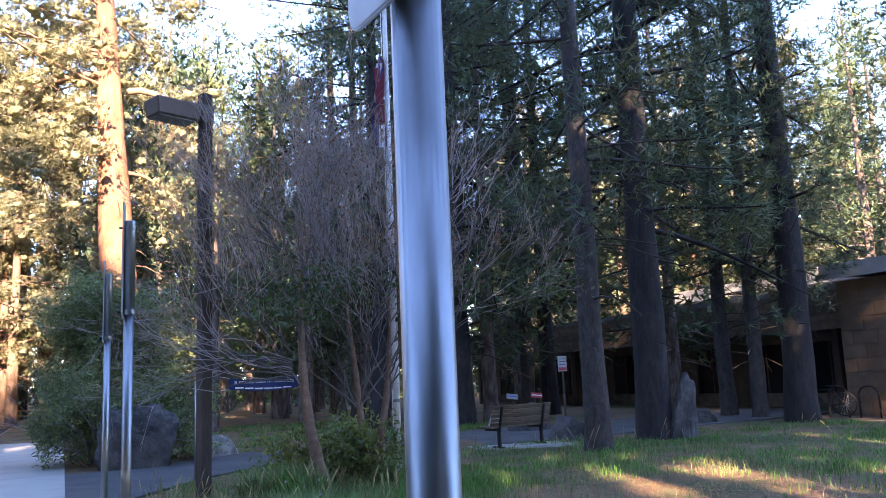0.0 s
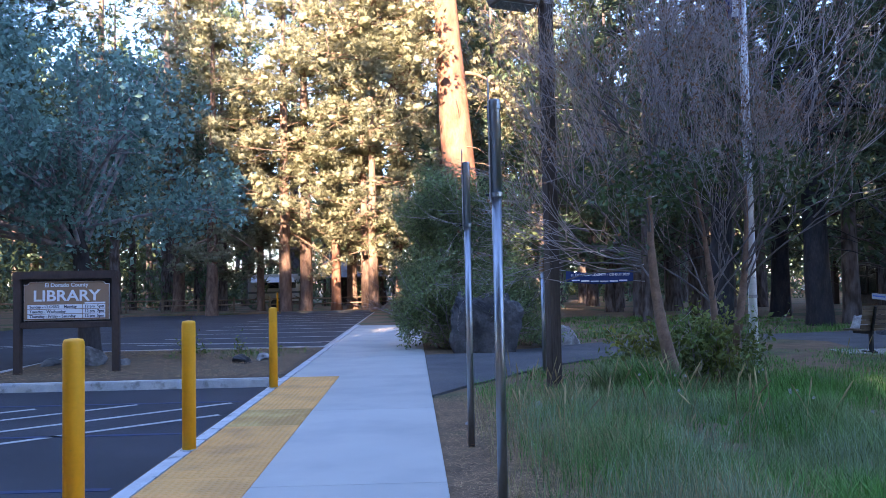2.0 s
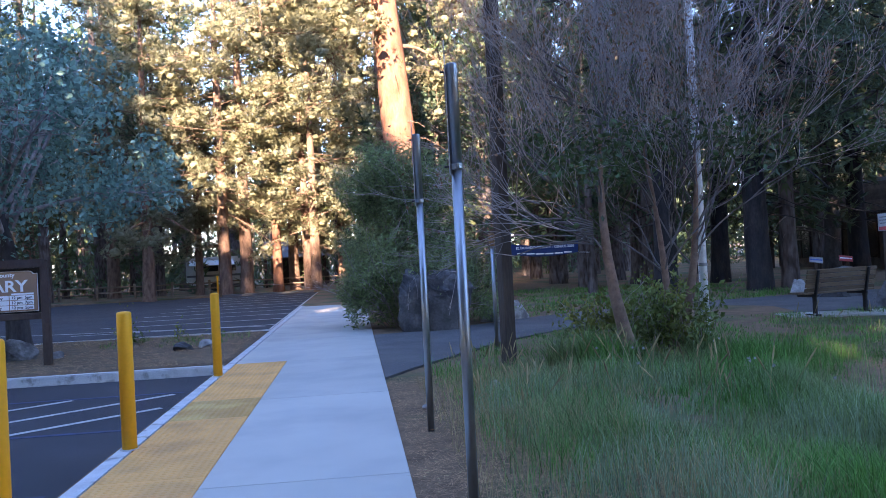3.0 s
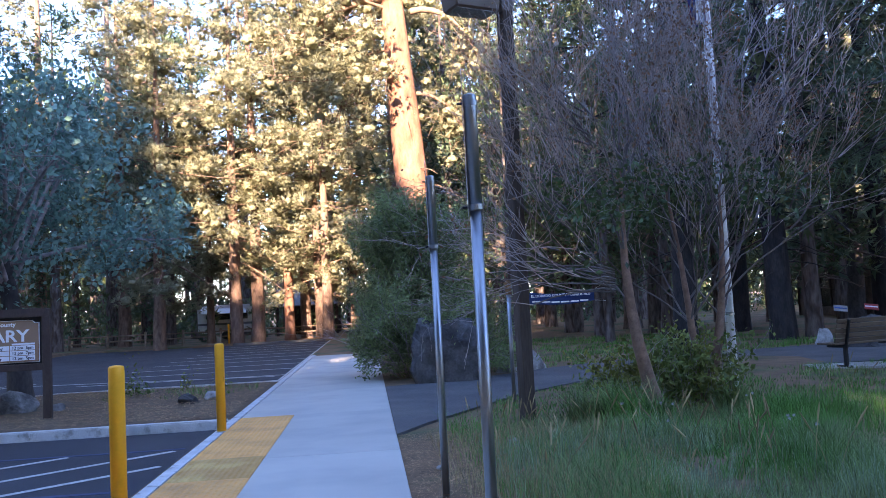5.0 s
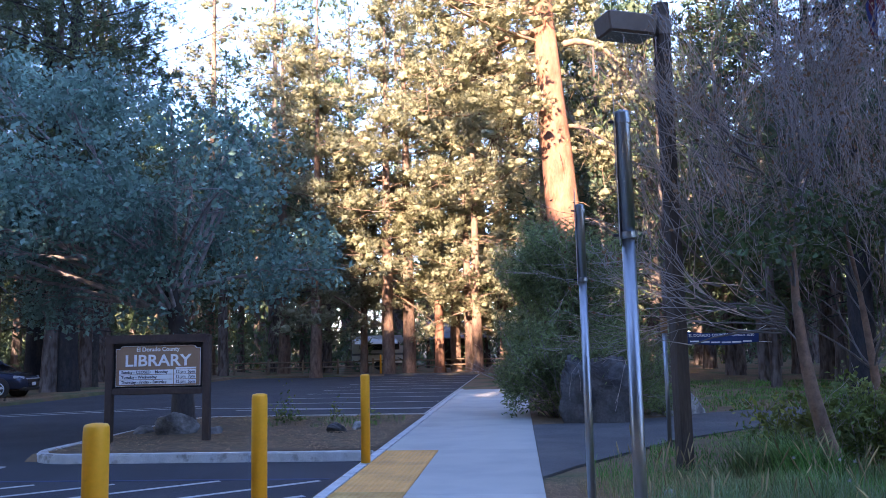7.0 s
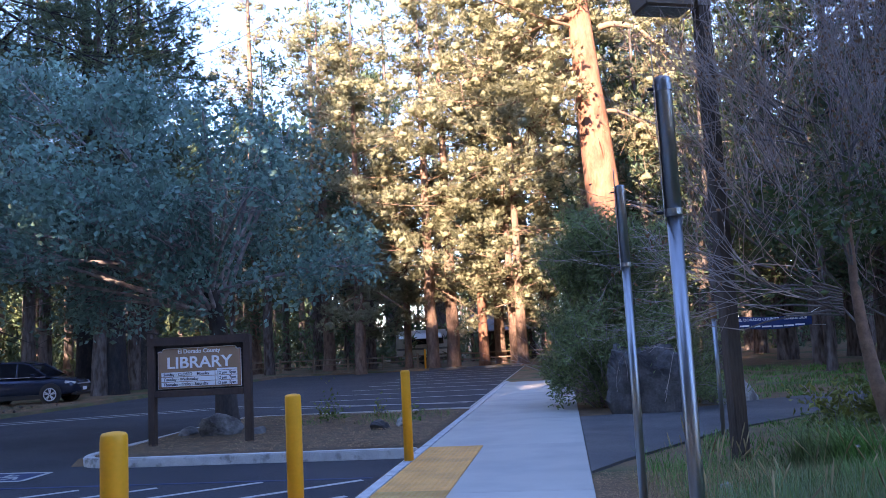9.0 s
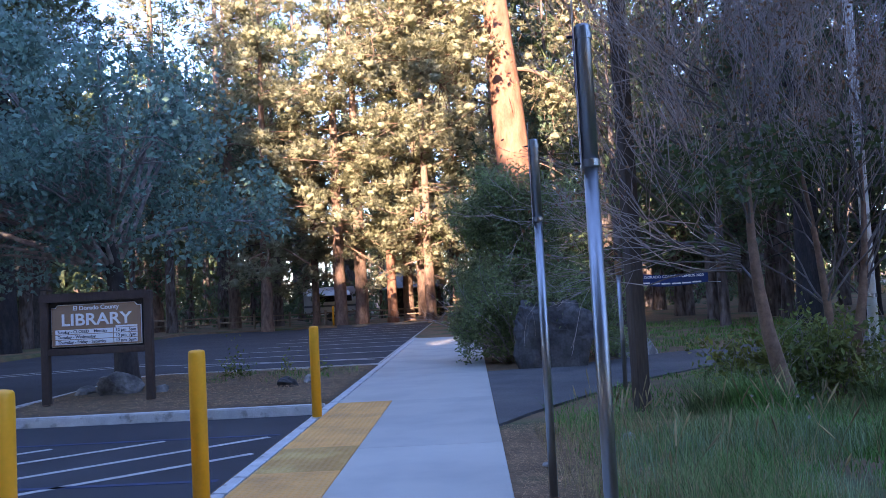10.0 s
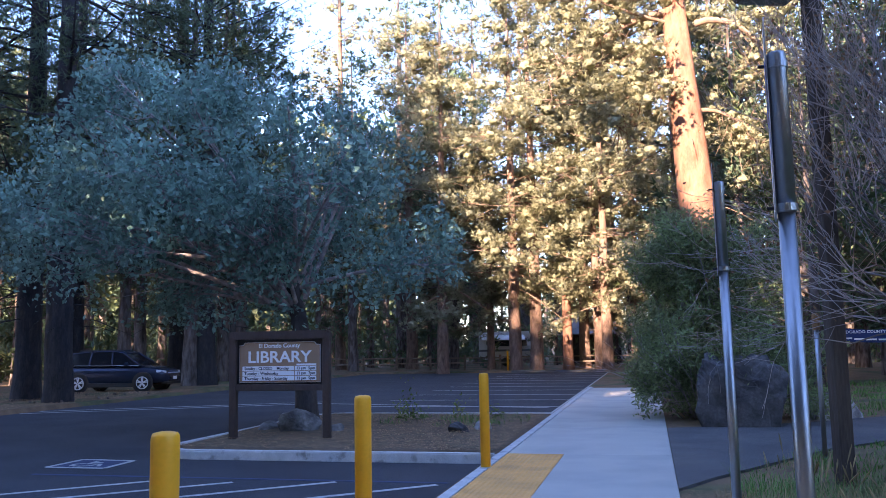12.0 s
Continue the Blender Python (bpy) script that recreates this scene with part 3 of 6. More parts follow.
def build_stencil():
    """The wheelchair sign inside the painted square."""
    tagged(part("symbol_field", prism([(-6.74, 13.76), (-5.86, 13.76), (-5.90, 14.45), (-6.74, 14.49)], -0.130, -0.1272), M_BLUE), "worn blue field of a stencilled symbol", "road marking", "car park markings", "structure")
    ring_ = [(-6.36 + 0.2 * math.cos(radians(a)), 13.98 + 0.15 * math.sin(radians(a))) for a in range(110, 371, 52)]
    strokes = list(zip(ring_, ring_[1:])) + [((-6.40, 14.36), (-6.36, 14.06)), ((-6.36, 14.08), (-6.14, 14.08)), ((-6.14, 14.08), (-6.02, 13.86)), ((-6.38, 14.22), (-6.2, 14.22))]
    for a, b in strokes:
        line_paint("symbol_line", a, b, 0.06, M_WHITE, "white stencilled symbol line on asphalt", -0.1235)


def build_tactile():
    """Yellow warning tiles with rows of low domes."""
    t = thing("tactile_paving", pose(0, 0, 0), "worn yellow tactile warning tiles with domes", "tactile paving", kind="structure")
    plate = domes = None
    n, y0, step = 11, 14.88, 1.22
    for k in range(n):
        y = y0 - step * (k + 1)
        if plate is None:
            plate = part("tile", box(0.055, 0.865, 0.004, step - 0.004, -0.02, 0.010, 0.003), M_TACTILE, t)
            th = np.arange(6) * np.pi / 3
            one = np.concatenate([np.stack([0.022 * np.cos(th), 0.022 * np.sin(th), 0 * th], 1), np.stack([0.012 * np.cos(th), 0.012 * np.sin(th), 0 * th + 0.006], 1)])
            f = [(i, (i + 1) % 6, (i + 1) % 6 + 6, i + 6) for i in range(6)]
            f = np.array([q for a, b, c, d in f for q in ((a, b, c), (a, c, d))] + [(6, 7, 8), (6, 8, 9), (6, 9, 10), (6, 10, 11)])
            pieces = [(one + [0.10 + 0.061 * i, 0.045 + 0.061 * j, 0.010], f) for i in range(13) for j in range(20) if 0.045 + 0.061 * j < step - 0.02]
            domes = np_mesh("domes", *join(pieces), M_TACTILE, True)
            plate.location.y = y
            tile = plate
        else:
            tile = child("tile", plate.data, t)
            tile.location.y = y
        ob = tagged(child("domes", domes, tile), kind="stuff")
        if k == 3:
            for o in (tile, ob):
                o.data = o.data.copy()
                o.data.materials[0] = M_TACTILE_WORN
            tagged(tile, "newer orange tile")


build_ground()
build_paving()
build_markings()
build_stencil()
build_tactile()


# ---- bollards and posts ----
def build_bollards():
    b = thing("bollard", pose(0, 13.5, 0), "yellow painted steel bollard at the kerb", "bollard", "bollards along the kerb")
    R_ = 0.064
    part("post", lathe([(R_, -0.03), (R_, 1.17), (R_ * 0.97, 1.195), (R_ * 0.85, 1.208), (R_ * 0.4, 1.214)], 24), M_YELLOW, b, smooth=True)
    part("base_collar", lathe([(R_ + 0.018, 0.0), (R_ + 0.016, 0.008), (R_ + 0.002, 0.014)], 24), M_CONCRETE, b)
    for y in (8.78, 6.13, 3.5):
        copy_thing(b, pose(0, y, 0, 0, 0, 40 * y))
    far = copy_thing(b, pose(-6.6, 54.6, 0))


def build_sign_posts():
    def post(y, turn, drop=0.0):
        t = thing("sign_post", pose(2.668, y, 0), "galvanised steel pipe post with a sign plate seen edge-on", "sign post", "sign posts beside the footpath")
        part("pipe", lathe([(0.032, -0.05), (0.032, 2.08)], 24), M_GALV, t, smooth=True)
        part("sleeve", lathe([(0.0355, 2.05 - drop), (0.0355, 2.668), (0.035, 2.675), (0.031, 2.68)], 24), M_GALV, t, smooth=True)
        for z in (2.07 - drop, 2.63):
            part("collar", lathe([(0.0405, z - 0.014), (0.0405, z + 0.014)], 24), M_GALV, t)
            part("bolt", move(lathe([(0.007, -0.07), (0.007, -0.02)], 8), pose(0, 0, z, 0, 90, 0)), M_IRON, t)
        bm = bmesh.new()
        pts = rounded(-0.11, 0.11, 2.03, 2.80, 0.03)
        f = bm.faces.new([bm.verts.new((-0.041, u, v)) for u, v in pts])
        ex = bmesh.ops.extrude_face_region(bm, geom=[f])["geom"]
        bmesh.ops.translate(bm, verts=[g for g in ex if isinstance(g, bmesh.types.BMVert)], vec=(0.004, 0, 0))
        plate = part("plate", bm, M_ALU, t, "bare aluminium back of a sign plate")
        plate.matrix_local = pose(0, 0, -1.6 * drop, 0, 0, turn)
        bm = bmesh.new()
        bm.faces.new([bm.verts.new((-0.0425, u * 0.985, 2.415 + (v - 2.415) * 0.99)) for u, v in pts])
        part("face_sheet", bm, M_SHEET, plate, "pale reflective sign face")
        part("blue_field", box(-0.0445, -0.0435, -0.075, 0.075, 2.40, 2.64), M_SIGNBLUE, plate, "blue square on the sign face")
        return t
    for x, y, turn, drop in ((2.672, 1.18, 6, 0.02), (2.665, 6.082, -7.4, 0), (2.656, 8.765, -4.9, 0)):
        post(y, turn, drop).location.x = x
    t = thing("short_post", pose(4.36, 15.05, 0), "steel post with a rusty top beside the path", "sign post")
    part("pipe", lathe([(0.033, -0.05), (0.033, 1.72)], 16), M_GALV, t, smooth=True)
    part("top", lathe([(0.05, 1.70), (0.055, 1.9), (0.03, 1.93)], 10), M_RUST, t, "rusty flattened top")


def build_lamp_post():
    t = thing("lamp_post", pose(4.16, 12.88, 0, 0, 0, 22), "square weathered timber lamp post with a box lantern", "street lamp")
    part("mast", box(-0.085, 0.085, -0.085, 0.085, -0.1, 6.05, 0.012), M_TIMBER, t)
    part("arm", box(-0.30, -0.08, -0.05, 0.05, 5.66, 5.78, 0.01), M_SIGNWOOD, t)
    part("brace_plate", box(-0.10, 0.10, -0.10, 0.10, 5.60, 5.86, 0.008), M_LAMPBOX, t)
    bm = box(-0.90, -0.17, -0.22, 0.22, 5.54, 5.80, 0.0)
    for v in bm.verts:
        if v.co.z < 5.6:
            v.co.x = -0.535 + (v.co.x + 0.535) * 0.9
            v.co.y *= 0.9
    bmesh.ops.bevel(bm, geom=bm.edges[:], offset=0.02, segments=1, affect="EDGES")
    h = part("lantern", bm, M_LAMPBOX, t, "brown metal box lantern")
    part("lens", box(-0.83, -0.24, -0.16, 0.16, 5.525, 5.539), M_LENS, h, "dull unlit lens")


def build_flagpole():
    t = thing("flagpole", pose(7.63, 14.08, 0), "tall white painted flagpole with a limp flag", "flagpole")
    part("pole", lathe([(0.062, -0.1), (0.060, 2.5), (0.052, 5.5), (0.040, 9.2), (0.03, 9.6)], 18), M_POLE, t, smooth=True)
    part("ball", lathe([(0.02, 9.6), (0.07, 9.64), (0.09, 9.7), (0.07, 9.77), (0.02, 9.8)], 14), M_POLE, t, smooth=True)
    for z in (1.2, 3.4, 5.5):
        part("clamp", lathe([(0.068, z), (0.068, z + 0.05)], 16), M_GALV, t)
    part("halyard", move(lathe([(0.006, 0.4), (0.006, 9.5)], 5), pose(-0.085, -0.02, 0)), M_TEXT, t)
    fl = thing("flag", pose(7.53, 14.02, 0), "limp red, white and blue flag hanging in folds", "flag")
    r = np.random.default_rng(5)
    for k in range(7):
        n, rows = 10, []
        z0, z1 = 7.55 - 0.05 * k, 5.75 + 0.1 * r.uniform()
        s = np.linspace(0, 1, n)
        x = -0.02 - 0.016 * k + 0.03 * np.sin(s * 7 + k) - 0.05 * np.sin(np.pi * s) * (k / 6)
        y = 0.05 * np.sin(s * 5 + 2 * k)
        z = z0 + (z1 - z0) * s
        w = 0.05
        A = np.stack([x - w, y, z], 1)
        B = np.stack([x + w, y + 0.04 * (-1) ** k, z], 1)
        V = np.concatenate([A, B, A + [0, 0.006, 0], B + [0, 0.006, 0]])
        i = np.arange(n - 1)
        F = np.concatenate([np.stack([i, i + n, i + n + 1, i + 1], 1), np.stack([i + 2 * n, i + 2 * n + 1, i + 3 * n + 1, i + 3 * n], 1)])
        cloth = (M_FLAGBLUE, M_FLAGRED, M_FLAGBLUE, M_FLAGWHITE, M_FLAGBLUE, M_FLAGRED, M_FLAGBLUE)[k]
        child("fold", np_mesh("fold", V, F, cloth, True), fl)


def build_library_sign():
    t = thing("library_sign", pose(-4.32, 16.55, 0, 0, 0, 2.5), "dark timber framed notice sign with tan board", "sign board")
    for x in (-0.885, 0.885):
        part("post", box(x - 0.065, x + 0.065, -0.065, 0.065, -0.15, 1.885, 0.012), M_SIGNWOOD, t)
    bm = box(-0.95, 0.95, -0.085, 0.085, 1.755, 1.90, 0.0)
    up = [e for e in bm.edges if abs(e.verts[0].co.x - e.verts[1].co.x) < 1e-5 and abs(e.verts[0].co.z - e.verts[1].co.z) < 1e-5 and e.verts[0].co.z > 1.85]
    bmesh.ops.bevel(bm, geom=up, offset=0.05, segments=2, affect="EDGES")
    part("top_rail", bm, M_SIGNWOOD, t)
    part("bottom_rail", box(-0.82, 0.82, -0.06, 0.06, 0.84, 0.955, 0.01), M_SIGNWOOD, t)
    part("back_board", box(-0.82, 0.82, 0.0, 0.03, 0.955, 1.755), M_IRON, t)
    outline = [(-0.77, 0.985), (0.77, 0.985), (0.77, 1.655), (0.70, 1.655), (0.665, 1.70), (0.60, 1.705), (-0.60, 1.705), (-0.665, 1.70), (-0.70, 1.655), (-0.77, 1.655)]
    def plate(pts, y0, y1, material, name, parent, label=""):
        bm = bmesh.new()
        f = bm.faces.new([bm.verts.new((x, y0, z)) for x, z in pts])
        ex = bmesh.ops.extrude_face_region(bm, geom=[f])["geom"]
        bmesh.ops.translate(bm, verts=[g for g in ex if isinstance(g, bmesh.types.BMVert)], vec=(0, y1 - y0, 0))
        return part(name, bm, material, parent, label)
    edge = plate([(x * 1.0, z) for x, z in outline], -0.018, -0.002, M_PLATE, "board_edge", t, "pale outline of the board")
    board = plate([(x * 0.988, 1.345 + (z - 1.345) * 0.975) for x, z in outline], -0.030, -0.019, M_PANEL, "board", t, "tan name board")
    up_ = pose(0, 0, 0, 90)
    words("El Dorado County", 0.105, M_TEXT, board, pose(0, -0.034, 1.605, 90))
    words("LIBRARY", 0.285, M_TEXT, board, pose(0, -0.034, 1.345, 90), 0.006).scale = (1.12, 1, 1)
    for z, left, right in ((1.235, "Sunday - CLOSED    Monday", "12 pm  5pm"), (1.147, "Tuesday - Wednesday", "12 pm  7pm"), (1.059, "Thursday - Friday - Saturday", "12 pm  5pm")):
        strip = part("hours_strip", box(-0.70, 0.285, -0.040, -0.031, z - 0.037, z + 0.041), M_PLATE, board, "white opening hours strip")
        words(left, 0.072, M_INK, strip, pose(-0.66, -0.042, z - 0.022, 90), 0.002, "LEFT")
        strip = part("hours_strip", box(0.30, 0.70, -0.040, -0.031, z - 0.037, z + 0.041), M_PLATE, board, "white opening hours strip")
        words(right, 0.072, M_INK, strip, pose(0.33, -0.042, z - 0.022, 90), 0.002, "LEFT")
    part("heading_strip", box(0.33, 0.70, -0.040, -0.031, 1.285, 1.315), M_PLATE, board)


build_bollards()
build_sign_posts()
build_lamp_post()
build_flagpole()
build_library_sign()


# ---- rocks ----
def rock(seed, size, at, material, label, name="boulder", blocky=0.8, detail=4):
    """A rough stone: a ball broken by planes and noise."""
    r = np.random.default_rng(seed)
    bm = bmesh.new()
    bmesh.ops.create_icosphere(bm, subdivisions=detail, radius=1)
    planes = [(unit(r.normal(0, 1, 3) * [1, 1, 0.6]), r.uniform(0.5, 0.82)) for _ in range(11)]
    for v in bm.verts:
        p = np.array(v.co)
        p = np.sign(p) * np.abs(p) ** blocky * (1.0 if blocky == 1 else 0.86)
        for n_, d in planes:
            k = p @ n_ - d
            if k > 0:
                p = p - n_ * k * 0.97
        q = Vector(p)
        f = 1 + 0.20 * noise.noise(q * 1.7 + Vector((seed, 0, 0))) + 0.10 * noise.noise(q * 4.5) + 0.05 * noise.noise(q * 11)
        v.co = Vector((p[0] * size[0] * f, p[1] * size[1] * f, max(-0.25, p[2]) * size[2] * f))
    ob = part(name, bm, material, smooth=False)
    ob.matrix_world = at
    return tagged(ob, label, "rock")


rock(5, (0.98, 0.62, 1.55), pose(3.66, 19.25, -0.12, 0, 0, 10), M_ROCK, "large dark grey granite boulder beside the path", blocky=0.5, detail=5)
rock(7, (0.75, 0.5, 0.62), pose(5.55, 21.0, -0.1, 0, 0, 20), M_ROCK_PALE, "low pale granite boulder beside the path")
rock(11, (0.8, 0.6, 0.78), pose(13.55, 18.0, -0.1), M_ROCK, "rounded grey granite boulder near the bench")
rock(13, (0.55, 0.4, 1.75), pose(15.55, 16.0, -0.1, 0, 8, 0), M_ROCK, "tall upright dark stone slab between pines")
rock(17, (1.3, 0.7, 0.62), pose(19.3, 20.1, -0.1, 0, 0, -25), M_ROCK, "long low grey boulder in the grove")
rock(19, (0.9, 0.6, 0.75), pose(17.6, 19.6, -0.1, 0, 0, 30), M_ROCK, "grey boulder in the pine grove")
rock(23, (0.8, 0.7, 0.95), pose(14.9, 21.9, -0.1), M_ROCK, "dark rounded boulder behind the bench")
rock(29, (0.55, 0.42, 0.50), pose(-4.5, 17.75, 0.0, 0, 0, 40), M_ROCK_GREY, "rough grey stone at the foot of a tree")
rock(31, (0.30, 0.2, 0.17), pose(-1.42, 18.0, 0.02), M_ROCK, "small dark stone on island soil", "stone")
rock(32, (0.24, 0.2, 0.15), pose(-1.02, 18.45, 0.02), M_ROCK_PALE, "low pale stone on island soil", "stone", detail=3)
rock(33, (0.22, 0.17, 0.15), pose(-3.72, 17.75, 0.02, 0, 0, 25), M_ROCK_GREY, "small grey stone below a sign post", "stone", detail=3)
rock(34, (0.32, 0.2, 0.16), pose(-5.2, 18.0, 0.02, 0, 0, 70), M_ROCK_GREY, "flat grey stone at the foot of a tree", "stone", detail=3)
rock(37, (0.09, 0.07, 0.08), pose(3.615, 10.889, 0.0), M_ROCK_PALE, "small white stone in the grass", "stone", detail=3)
rock(41, (0.08, 0.05, 0.04), pose(2.72, 9.9, -0.01), M_ROCK_PALE, "small pale stone on the soil", "stone", detail=2)


# ---- bench and things in the grove ----
def build_bench():
    t = thing("bench", pose(11.75, 17.0, 0.02, 0, 0, 16), "timber slat park bench on black iron legs", "bench")
    for x in (-0.68, 0.68):
        part("leg", box(x - 0.03, x + 0.03, -0.03, 0.05, -0.02, 0.43, 0.008), M_IRON, t)
        part("seat_bearer", box(x - 0.025, x + 0.025, -0.05, 0.44, 0.36, 0.42, 0.008), M_IRON, t)
        part("back_bearer", move(box(x - 0.025, x + 0.025, -0.03, 0.02, 0.0, 0.52, 0.008), pose(0, -0.01, 0.40, 13, 0, 0)), M_IRON, t)
        part("foot", box(x - 0.03, x + 0.03, -0.12, 0.22, -0.01, 0.03, 0.006), M_IRON, t)
    for k in range(5):
        part("seat_slat", box(-0.94, 0.94, 0.0 + 0.092 * k, 0.08 + 0.092 * k, 0.425, 0.46, 0.006), M_SLAT, t)
    for k in range(5):
        part("back_slat", move(box(-0.94, 0.94, 0.022, 0.05, 0.06 + 0.095 * k, 0.14 + 0.095 * k, 0.006), pose(0, -0.01, 0.40, 13, 0, 0)), M_SLAT, t)
    tagged(part("bench_pad", prism([(10.6, 16.85), (12.85, 16.55), (12.95, 17.5), (10.75, 17.8)], -0.06, 0.02), M_CONCRETE), "pale concrete pad under the bench", "pavement", kind="structure")


def build_notice():
    t = thing("notice_sign", pose(15.9, 21.6, 0, 0, 0, -35), "small white and red notice on a thin post", "sign")
    part("post", box(-0.03, 0.03, -0.02, 0.02, -0.1, 2.15), M_TIMBER, t)
    p = part("plate", box(-0.13, 0.13, -0.03, -0.022, 1.66, 2.12, 0.004), M_FASCIA, t, "dull white notice plate")
    for z in (2.02, 1.94, 1.86):
        part("text_bar", box(-0.09, 0.09, -0.034, -0.031, z, z + 0.02), M_INK, p)
    part("red_band", box(-0.11, 0.11, -0.034, -0.031, 1.69, 1.78), M_RED, p)


def build_bikes():
    rack = thing("bike_rack", pose(23.6, 17.9, 0, 0, 0, 100), "black steel tube bicycle rack", "bike rack")
    for k in range(4):
        x = -1.4 + 0.95 * k
        s = np.linspace(0, np.pi, 9)
        P = np.concatenate([[[x - 0.3, 0, -0.05]], np.stack([x - 0.3 * np.cos(s), 0 * s, 0.62 + 0.25 * np.sin(s)], 1), [[x + 0.3, 0, -0.05]]])
        child("hoop", np_mesh("hoop", *tube(P, [0.03] * len(P), 8), M_IRON, True), rack)
    b = thing("bicycle", pose(22.9, 18.3, 0, 0, 4, 120), "dark bicycle leaning at the rack", "bicycle")
    for x in (-0.52, 0.52):
        th = np.linspace(0, 2 * np.pi, 25)
        wheel = child("wheel", np_mesh("wheel", *tube(np.stack([x + 0.33 * np.cos(th), 0 * th, 0.34 + 0.33 * np.sin(th)], 1), [0.018] * 25, 6), M_TYRE, True), b)
        child("spokes", np_mesh("spokes", *join([tube([(x, 0, 0.34), (x + 0.32 * math.cos(a), 0, 0.34 + 0.32 * math.sin(a))], [0.003, 0.003], 3) for a in np.arange(0, 6.28, 0.35)]), M_CHROME), wheel)
    segs = [((-0.52, 0.34), (-0.1, 0.32)), ((-0.1, 0.32), (-0.2, 0.85)), ((-0.2, 0.78), (0.36, 0.82)), ((0.36, 0.82), (-0.1, 0.32)), ((-0.52, 0.34), (-0.2, 0.78)), ((0.52, 0.34), (0.34, 0.95))]
    child("frame", np_mesh("frame", *join([tube([(a[0], 0, a[1]), (c[0], 0, c[1])], [0.018, 0.018], 6) for a, c in segs]), M_IRON, True), b)
    part("saddle", move(box(-0.12, 0.12, -0.06, 0.06, 0, 0.05, 0.02), pose(-0.22, 0, 0.87)), M_IRON, b)
    child("handlebar", np_mesh("handlebar", *tube([(0.30, -0.28, 1.0), (0.36, -0.1, 0.97), (0.36, 0.1, 0.97), (0.30, 0.28, 1.0)], [0.014] * 4, 6), M_IRON, True), b)


def build_banner():
    t = thing("banner", pose(0, 0, 0), "dark blue cloth banner with white lettering tied between trees", "banner")
    n = 13
    x0, x1, y, z = 7.75, 10.25, 31.0, 1.93
    s = np.linspace(0, 1, n)
    sag = -0.10 * np.sin(np.pi * s)
    top = np.stack([x0 + (x1 - x0) * s, y + 0.03 * np.sin(9 * s), z + sag], 1)
    bot = top + np.array([0, 0.02, -0.40])
    V = np.concatenate([top, bot, top + [0, 0.012, 0], bot + [0, 0.012, 0]])
    i = np.arange(n - 1)
    F = np.concatenate([np.stack([i, i + n, i + n + 1, i + 1], 1), np.stack([i + 2 * n, i + 2 * n + 1, i + 3 * n + 1, i + 3 * n], 1)])
    sheet = child("sheet", np_mesh("sheet", V, F, M_BANNER, True), t)
    words("EL DORADO COUNTY - CENSUS 2020", 0.128, M_TEXT, sheet, pose((x0 + x1) / 2, y - 0.06, z - 0.20, 90), 0.002)
    for k in range(6):
        u = 0.08 + 0.14 * k
        part("text_bar", box(x0 + (x1 - x0) * u, x0 + (x1 - x0) * (u + 0.12), y - 0.05, y - 0.045, z - 0.36 - 0.07 * math.sin(math.pi * u), z - 0.31 - 0.07 * math.sin(math.pi * u)), M_TEXT, sheet)
    for a, b in (((x0, y, z), (7.45, 31.2, 2.0)), ((x1, y, z), (10.75, 31.3, 2.15)), ((x0, y, z - 0.4), (7.45, 31.2, 1.5)), ((x1, y, z - 0.4), (10.75, 31.3, 1.5))):
        child("rope", np_mesh("rope", *tube([a, b], [0.008, 0.008], 4), M_TEXT), t)


def build_panels():
    for x, y, tint, label in ((16.9, 26.6, M_FASCIA, "white tilted information panel on a low post"), (17.8, 26.4, M_RED, "red and white tilted panel on a low post")):
        t = thing("information_panel", pose(x, y, 0, 0, 0, -25), label, "sign")
        part("post", box(-0.04, 0.04, -0.04, 0.04, -0.1, 0.8), M_SIGNWOOD, t)
        p = part("plate", move(box(-0.2, 0.2, -0.14, 0.14, 0, 0.02), pose(0, 0, 0.86, 38, 8, 0)), tint, t)
        part("stripe", move(box(-0.18, 0.18, -0.03, 0.03, 0.021, 0.025), pose(0, 0, 0.86, 38, 8, 0)), M_PLATE if tint is M_RED else M_SIGNBLUE, p)


build_panels()
build_bench()
build_notice()
build_bikes()
build_banner()
rock(43, (0.3, 0.2, 0.5), pose(14.6, 23.8, 0.0, 0, 20, 0), M_ROCK_PALE, "pale stone among the boulders", "stone", detail=3)


